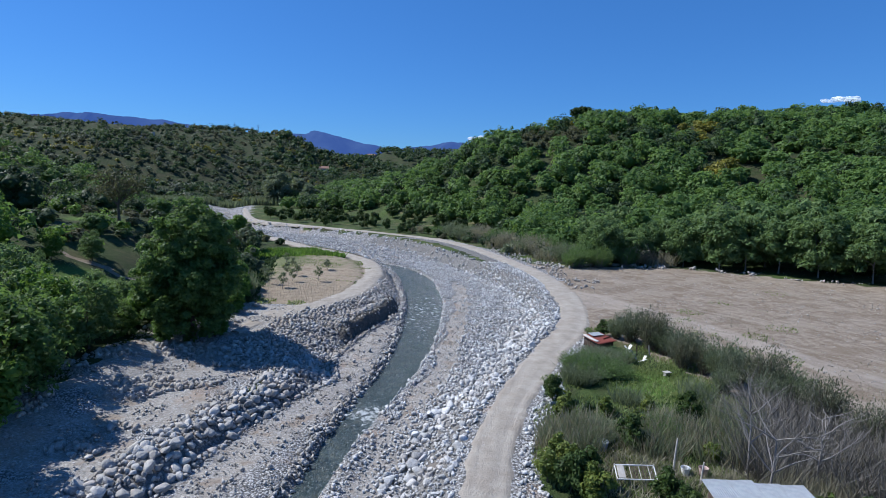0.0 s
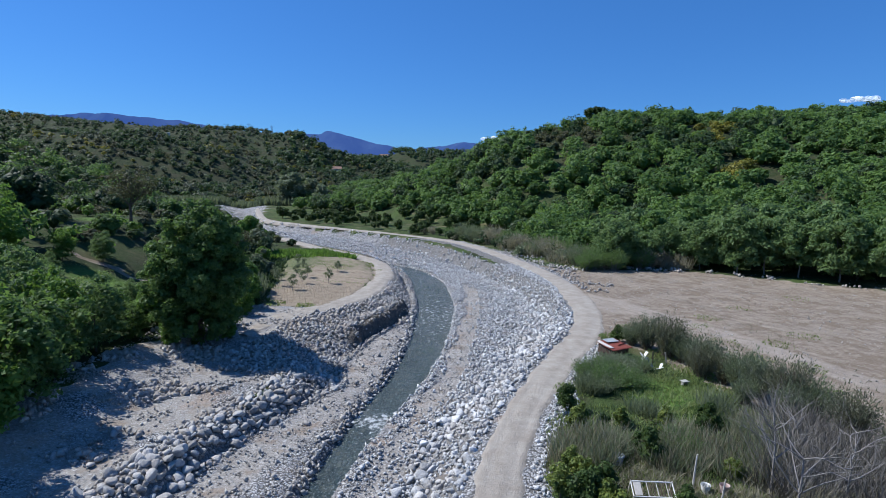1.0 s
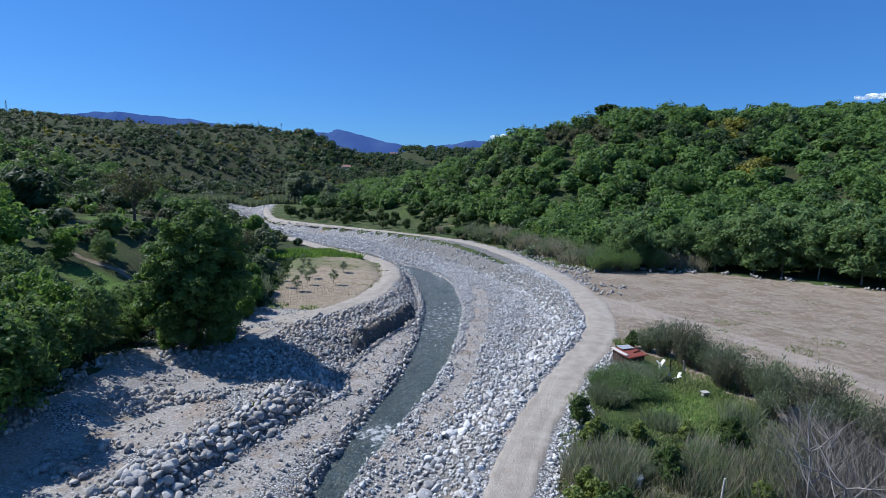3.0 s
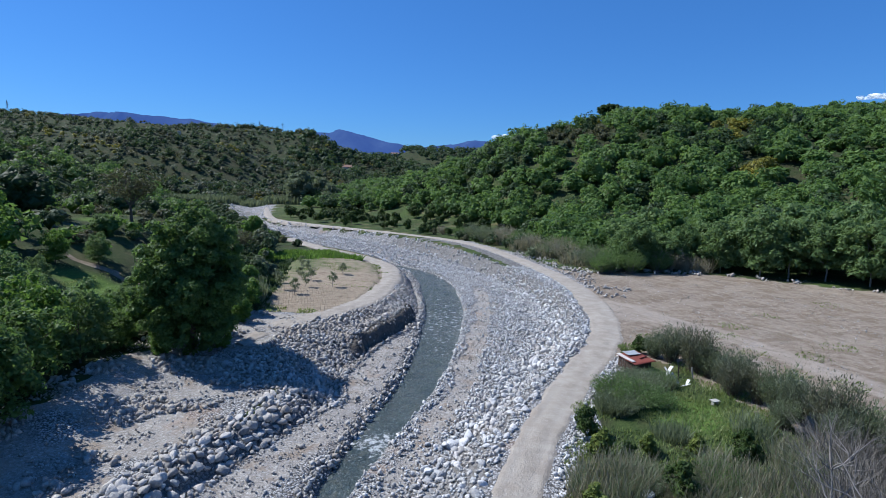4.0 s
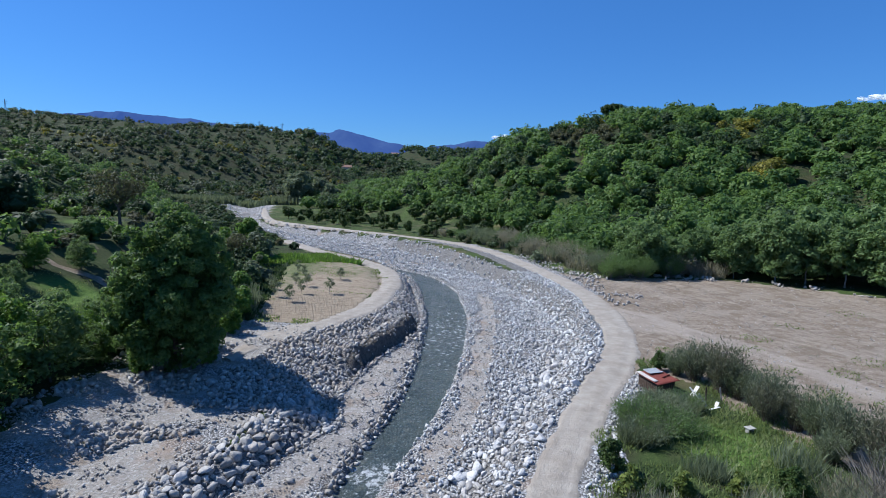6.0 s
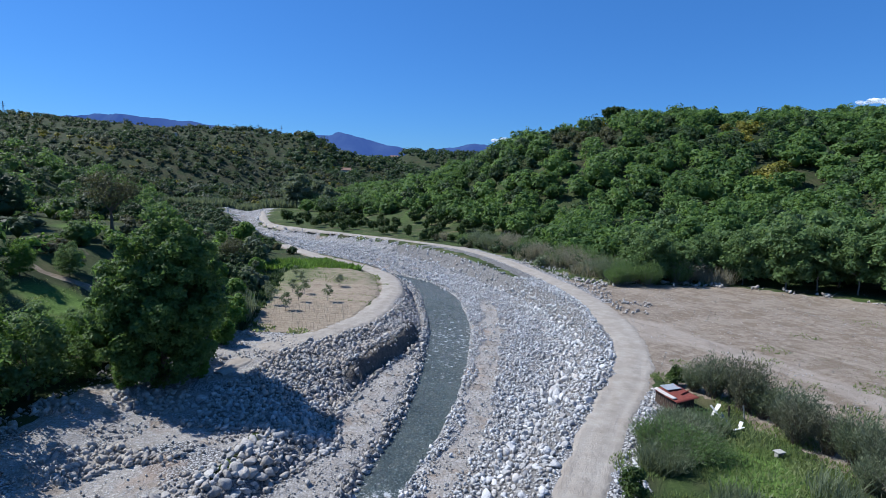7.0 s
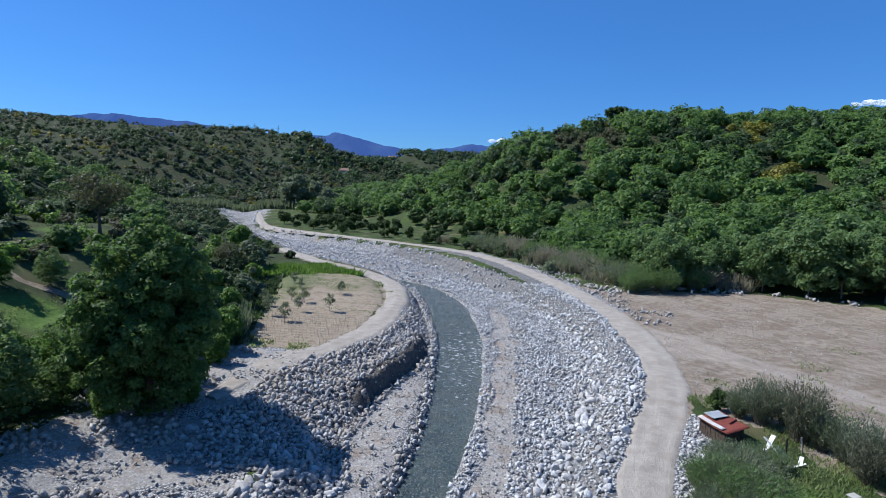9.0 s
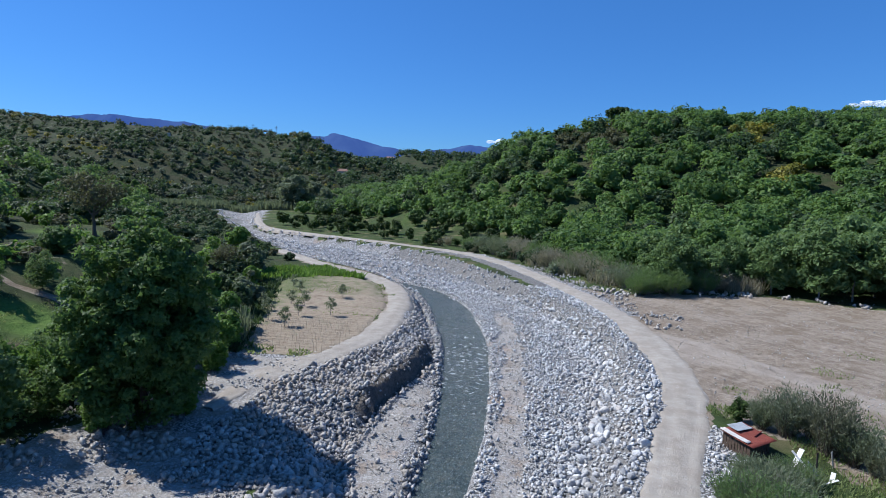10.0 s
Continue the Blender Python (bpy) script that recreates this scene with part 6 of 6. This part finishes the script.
def tin_shed():
    root = empty("tool_shed", pose(11.75, 22.7, 0.0, 0, 0, 3), "small garden shed with a blue-grey corrugated roof", "shed")
    w, d, h0, h1 = 3.9, 2.6, 1.75, 2.0
    for x in (-w / 2 + 0.1, w / 2 - 0.1):
        for y, h in ((-d / 2 + 0.1, h0), (d / 2 - 0.1, h1)):
            board("corner_post", pose(x, y, h / 2 - 0.1), (0.1, 0.1, h + 0.16), OLD_WOOD, root)
    for i in range(16):
        x = -w / 2 + 0.17 + i * (w - 0.34) / 15
        board("plank", pose(x, d / 2 - 0.03, h1 / 2 - 0.03), (0.225, 0.025, h1 - 0.1), OLD_WOOD, root)
        board("plank", pose(x, -d / 2 + 0.03, h0 / 2 - 0.03), (0.225, 0.025, h0 - 0.1), OLD_WOOD, root)
    for i in range(10):
        y = -d / 2 + 0.18 + i * (d - 0.36) / 9
        hh = h0 + (h1 - h0) * (y + d / 2) / d
        for x in (-w / 2 + 0.03, w / 2 - 0.03):
            board("plank", pose(x, y, hh / 2 - 0.04), (0.025, 0.23, hh - 0.12), OLD_WOOD, root)
    t = math.degrees(math.atan2(h1 - h0, d))
    mid = pose(0, 0, (h0 + h1) / 2 + 0.08, t, 0, 0)
    for i, (x, y) in enumerate(((-1.55, 0.12), (-0.52, 0.1), (0.5, -0.05), (1.5, -0.12))):
        wavy_sheet("roof_sheet", mid @ pose(x, y, 0.015 * (i % 2), 0, 0, 1.5 * (i % 2)), 1.1, 3.0, ZINC, root, seed=10 + i)
    return root


tin_shed()


def bare_tree(seed, x, y, height, r, turn, label, lean=(0.3, 0.2), limbs=6, spread=1.1):
    rng = np.random.RandomState(seed)
    root = empty("bare_tree", pose(x, y, float(level(x, y)[0]), 0, 0, turn), label, "tree")
    for k, me in enumerate(limb_mesh(rng, height, r, spread, limbs, height * 0.32, depth=4, sides=5, lean=lean, split=True)):
        put("limb" if k else "trunk", me, BARK_GREY, root)
    return root


bare_tree(3, 12.9, 25.3, 6.0, 0.075, 0, "leafless grey tree with spreading bare branches", limbs=9)
bare_tree(9, 13.6, 28.6, 5.6, 0.07, 60, "leafless grey sapling with several thin stems", (0.5, 0.1), 8, 0.7)
bare_tree(12, 16.4, 27.5, 5.2, 0.075, 200, "low leafless grey tree tangled with scrub", (0.4, 0.1), 6, 1.3)
bare_tree(14, 19.5, 32.0, 3.6, 0.08, 110, "low leafless grey bush of bare branches", (0.2, 0.1), 6, 1.3)
bare_tree(15, 16.6, 33.0, 3.4, 0.07, 10, "low leafless grey bush of bare branches", (0.2, 0.1), 6, 1.2)

LEAF_SAGE = foliage_mat("sage_leaves", (0.07, 0.08, 0.05), (0.12, 0.13, 0.085), (0.18, 0.19, 0.13), 0.25)
grey_kinds = [fan_bush(150 + i, 3.1 + 0.3 * i, 1.25, 380, 0.2, (LEAF_GREY, LEAF_OLIVE, LEAF_SAGE)[i], "tamarisk_shrub", 13, 0.5, bark=BARK) for i in range(3)]
plant_all(grey_kinds, [(12.9, 53.2, 0.75), (13.9, 52.2, 1.0), (15.2, 50.2, 1.1), (16.0, 49.2, 0.95), (16.9, 46.6, 1.0), (16.2, 45.4, 0.8), (18.3, 43.2, 1.1), (18.6, 41.6, 0.95), (19.6, 39.4, 1.12), (20.4, 38.2, 1.0), (18.9, 37.6, 0.8), (20.8, 35, 1.0), (17.2, 40.2, 0.65), (15.4, 52.4, 0.7), (21.8, 32.2, 0.9), (22.8, 29.6, 0.9), (16.4, 47.8, 0.7), (17.6, 44.6, 0.75)], "grey-green feathery shrub at the garden's edge", "shrub", "grey shrubs of the garden")
green_kinds = [tree_kind(160 + i, 1.7, 0.8, 0.1, 22, 80, 0.12, (LEAF_DARK, LEAF_CITRUS)[i], 0.05, name="citrus_bush", core=0.5, lobe=0.3) for i in range(2)]
plant_all(green_kinds, [(5.1, 37.3, 1.05), (5.5, 34.6, 1.0), (8.6, 31.2, 1.15), (8.1, 35.4, 0.75), (5.4, 26.6, 1.2), (10.7, 35.6, 0.75), (13.5, 36.4, 1.0), (3.6, 27.0, 1.0), (4.6, 26.2, 1.1), (4.8, 28.2, 0.9), (12.4, 34.2, 0.8), (12.6, 30.2, 0.7), (11.9, 54.2, 0.95), (5.6, 25.4, 1.1), (8.9, 26.0, 0.95), (4.4, 29.6, 0.8), (9.3, 24.6, 0.9), (15.2, 25.0, 0.8), (16.5, 24.2, 1.0), (9.6, 33.6, 0.7), (6.9, 34.6, 0.7)], "small dark-green citrus bush in the garden grass", "shrub", "citrus bushes of the garden")

thatch("garden_grass", 81, [(12.3, 41.5, 3.6, 2200), (16, 42, 2, 900), (16.5, 46, 1.5, 500), (15, 50.5, 1.6, 500), (8, 34, 4.5, 2500), (7, 29, 4, 2500), (12, 30, 4, 2200), (15, 37, 3, 1500), (14, 46, 2.5, 900), (6.3, 41, 1.6, 500), (17, 30, 4, 1500), (11.6, 55.6, 1.2, 400)], 0.3, 0.05, LEAF_GRASS, "rough green grass in the garden", "grass", 0.4)
thatch("dry_canes", 82, [(5.3, 31.2, 1.9, 800), (6.6, 32.6, 1.7, 500), (9.8, 31.6, 2.0, 700), (11, 33, 1.7, 500), (13.5, 31.5, 2.2, 700), (16, 35.5, 1.6, 800), (19, 30.5, 2, 1100), (21, 27, 2.4, 1100), (15.5, 26.5, 1.8, 900)], 1.35, 0.024, LEAF_DRY, "dry grey-brown canes in the garden", "reeds", 0.28)
thatch("green_canes", 88, [(5.3, 31.2, 1.7, 900), (6.6, 32.8, 1.3, 600), (9.8, 31.4, 1.6, 900), (11.2, 33.4, 1.4, 600), (13.5, 31.5, 2, 700), (16, 35.5, 1.8, 600), (15, 39, 1.2, 300)], 1.1, 0.04, LEAF_GREY, "grey-green canes in the garden", "reeds", 0.4)
thatch("tall_herbs", 83, [(8.7, 43.5, 1.9, 3000), (7.4, 41.2, 1.2, 1000), (11.4, 46.4, 1.2, 900), (9.6, 46.4, 1.0, 800), (10, 37.8, 1.0, 400)], 1.0, 0.035, LEAF_GREY, "tall grey-green herbs in front of the shed", "herbs", 0.35)
herb_kinds = [fan_bush(170 + i, 1.75, 1.5, 420, 0.15, LEAF_GREY if i else LEAF_WILLOW, "herb_bush", 10, 0.65) for i in range(2)]
plant_all(herb_kinds, [(8.0, 43.4, 1.0), (9.6, 44.2, 1.05), (9.0, 42.2, 1.0), (7.6, 41.2, 0.85), (10.3, 42.6, 0.8), (9.8, 46.2, 0.8), (11.5, 46.6, 0.7), (6.8, 31.8, 0.8), (10.4, 32.6, 0.8), (15.8, 34.8, 0.9)], "soft grey-green bush in front of the shed", "shrub", "soft bushes of the garden")
thatch("dry_grass", 89, [(7.5, 27.5, 2.6, 1400), (11, 27, 2.0, 900), (14, 27.5, 2.2, 900), (4.6, 30, 1.6, 600), (9, 29.5, 2.0, 800), (17, 26, 2.5, 900)], 0.5, 0.03, LEAF_DRY, "dry straw-coloured grass round the garden shed", "grass", 0.5)
thatch("waste_weeds", 84, [(22, 62, 1.2, 60), (21, 46.5, 1.6, 160), (23, 51, 1.2, 120), (24.5, 43, 1.5, 140), (19.5, 53.5, 1.3, 120), (27, 56, 1.5, 110), (31, 60, 1.6, 90), (26, 49, 1.2, 100), (24, 66, 1.6, 90), (30, 72, 1.5, 60), (14, 60, 1.0, 60), (40, 80, 2, 60), (22, 56, 1.4, 60)], 0.22, 0.07, LEAF_GRASS, "thin weeds on the bare waste ground", "grass", 0.5)
thatch("meadow_grass", 85, [(-43, 60.5, 5, 900), (-63, 97, 4.5, 400)], 0.16, 0.07, LEAF_GRASS, "fresh green meadow grass on the terrace", "grass", 0.5)
thatch("dry_weeds", 86, [(20, 72, 9, 260), (32, 76, 10, 260), (44, 74, 9, 200), (24, 58, 7, 500), (20, 50, 4, 400), (26, 40, 4, 300), (30, 64, 6, 400), (36, 90, 7, 200), (52, 70, 8, 160), (28, 47, 6, 240), (24, 94, 6, 200)], 0.16, 0.05, LEAF_DRY, "thin dry weeds over the bare waste ground", "grass", 0.7)
thatch("bare_brush", 87, [(17.5, 31, 2.4, 1500), (20.5, 33, 2.0, 1100), (15, 29, 1.8, 900), (21.5, 29, 2.2, 1200), (18, 35.5, 1.6, 800), (23.5, 30, 1.8, 700), (19, 27, 2.2, 1000)], 2.0, 0.03, LEAF_TWIG, "tangled grey leafless brush at the garden's edge", "brush", 0.5)

thatch("field_weeds", 90, [(-24, 88, 2.2, 500), (-27, 91, 2.4, 500), (-30, 95, 2.4, 400), (-29, 86, 1.6, 300), (-33, 98, 2.2, 300), (-27.5, 82, 1.2, 150)], 0.6, 0.06, LEAF_GRASS, "green weeds at the back of the tilled field", "weeds", 0.4)


# ---- far details ----
PLASTER = plain("old_plaster", (0.36, 0.33, 0.29), (0.5, 0.46, 0.41), 0.6, 0.9)
TILES = plain("roof_tiles", (0.2, 0.12, 0.09), (0.3, 0.19, 0.14), 0.8, 0.9)
DARK_GAP = plain("dark_window", (0.02, 0.02, 0.02), (0.04, 0.04, 0.04), 1, 0.4)


def farmhouse(x, y, turn, w, d, h, label, lift=0.0):
    z = float(level(x, y)[0]) - 0.6 + lift
    root = empty("farmhouse", pose(x, y, z, 0, 0, turn), label, "house")
    wall = board("wall", pose(0, 0, h / 2), (w, d, h), PLASTER, root, bevel=0.05)
    bm = bmesh.new()
    v = [bm.verts.new(c) for c in ((-w / 2 - 0.4, -d / 2 - 0.5, h), (w / 2 + 0.4, -d / 2 - 0.5, h), (w / 2 + 0.4, d / 2 + 0.5, h), (-w / 2 - 0.4, d / 2 + 0.5, h), (-w / 2 - 0.4, 0, h + d * 0.25), (w / 2 + 0.4, 0, h + d * 0.25))]
    for f in ((0, 1, 5, 4), (2, 3, 4, 5), (0, 4, 3), (1, 2, 5), (0, 3, 2, 1)):
        bm.faces.new([v[i] for i in f])
    part("roof", bm, TILES, root)
    for i in range(3):
        board("window", pose(-w / 3 + i * w / 3, -d / 2 - 0.02, h * 0.6), (0.9, 0.12, 1.2), DARK_GAP, wall)
    return root


def mast(x, y, h, label):
    z = float(level(x, y)[0]) - 0.5
    root = empty("pylon", pose(x, y, z, 0, 0, 20), label, "pylon")
    for sx in (-1, 1):
        for sy in (-1, 1):
            bm = bmesh.new()
            a, b = Vector((sx * h * 0.08, sy * h * 0.08, 0)), Vector((sx * 0.12, sy * 0.12, h))
            m = Matrix.Translation((a + b) / 2) @ (b - a).to_track_quat("Z", "Y").to_matrix().to_4x4()
            bmesh.ops.create_cone(bm, cap_ends=True, segments=5, radius1=0.16, radius2=0.1, depth=(b - a).length, matrix=m)
            part("leg", bm, OLD_WOOD, root)
    for k in (0.7, 0.84):
        board("crossarm", pose(0, 0, h * k), (h * 0.34, 0.2, 0.2), OLD_WOOD, root)
    return root


def cloud(x, y, z, size, label):
    """A small fair-weather cloud over the skyline."""
    rng = np.random.RandomState(int(size))
    V, F = [], []
    for i in range(14):
        c = np.array([rng.normal(0, 0.42), rng.normal(0, 0.2), 0.1 * rng.rand()]) * size
        r = size * rng.uniform(0.1, 0.22) * (1 - 0.5 * abs(c[0]) / size)
        F.append(ICO1_F + sum(len(v) for v in V))
        V.append(ICO1_V * np.array([1.5, 1, 0.55]) * r * rng.uniform(0.9, 1.1, (len(ICO1_V), 1)) + c)
    ob = put("cloud", mesh_np("cloud", np.vstack(V), tris=np.vstack(F), smooth_faces=True), CLOUD)
    ob.matrix_basis = pose(x, y, z)
    return tagged(ob, label, "cloud", kind="structure")


def cloud_mat():
    m = Nodes("white_cloud", 1.0, 0.0)
    m.bsdf.inputs["Base Color"].default_value = (0.85, 0.87, 0.9, 1)
    # faint bluish glow added in place of the light scattered inside the cloud
    m.bsdf.inputs["Emission Color"].default_value = (0.7, 0.82, 1.0, 1)
    m.bsdf.inputs["Emission Strength"].default_value = 0.25
    m.link(m.math("MULTIPLY", m.step(m.noise(0.02, 5), 0.35, 0.65), 0.8), m.bsdf.inputs["Alpha"])
    return m.mat


CLOUD = cloud_mat()
cloud(2330, 3970, 600, 150, "small white cloud over the wooded ridge")
cloud(-10, 4700, 345, 160, "thin white cloud over the far mountains")
farmhouse(-165, 572, 25, 15, 10, 5.5, "old stone farmhouse with a tiled roof among scrub")
farmhouse(-186, 940, 15, 12, 9, 8, "distant white house on the valley hill")
mast(-281, 632, 12, "thin metal pylon on the far ridge")
mast(-263, 654, 11, "thin metal pylon on the far ridge")
mast(-548, 583, 14, "thin metal pylon on the hill's crest")


def ruin(x, y):
    root = empty("ruined_wall", pose(x, y, float(level(x, y)[0]) - 0.5, 0, 0, 12), "broken pale masonry wall on the hillside", "ruin")
    for i, (dx, w, h) in enumerate(((-4, 1.6, 4.6), (0, 3.2, 3.0), (4.2, 2.2, 5.0))):
        board("masonry", pose(dx, 0, h / 2, 0, 2 * (i - 1), 0), (w, 0.8, h), PLASTER, root, bevel=0.2)
    return root


ruin(-243, 400)
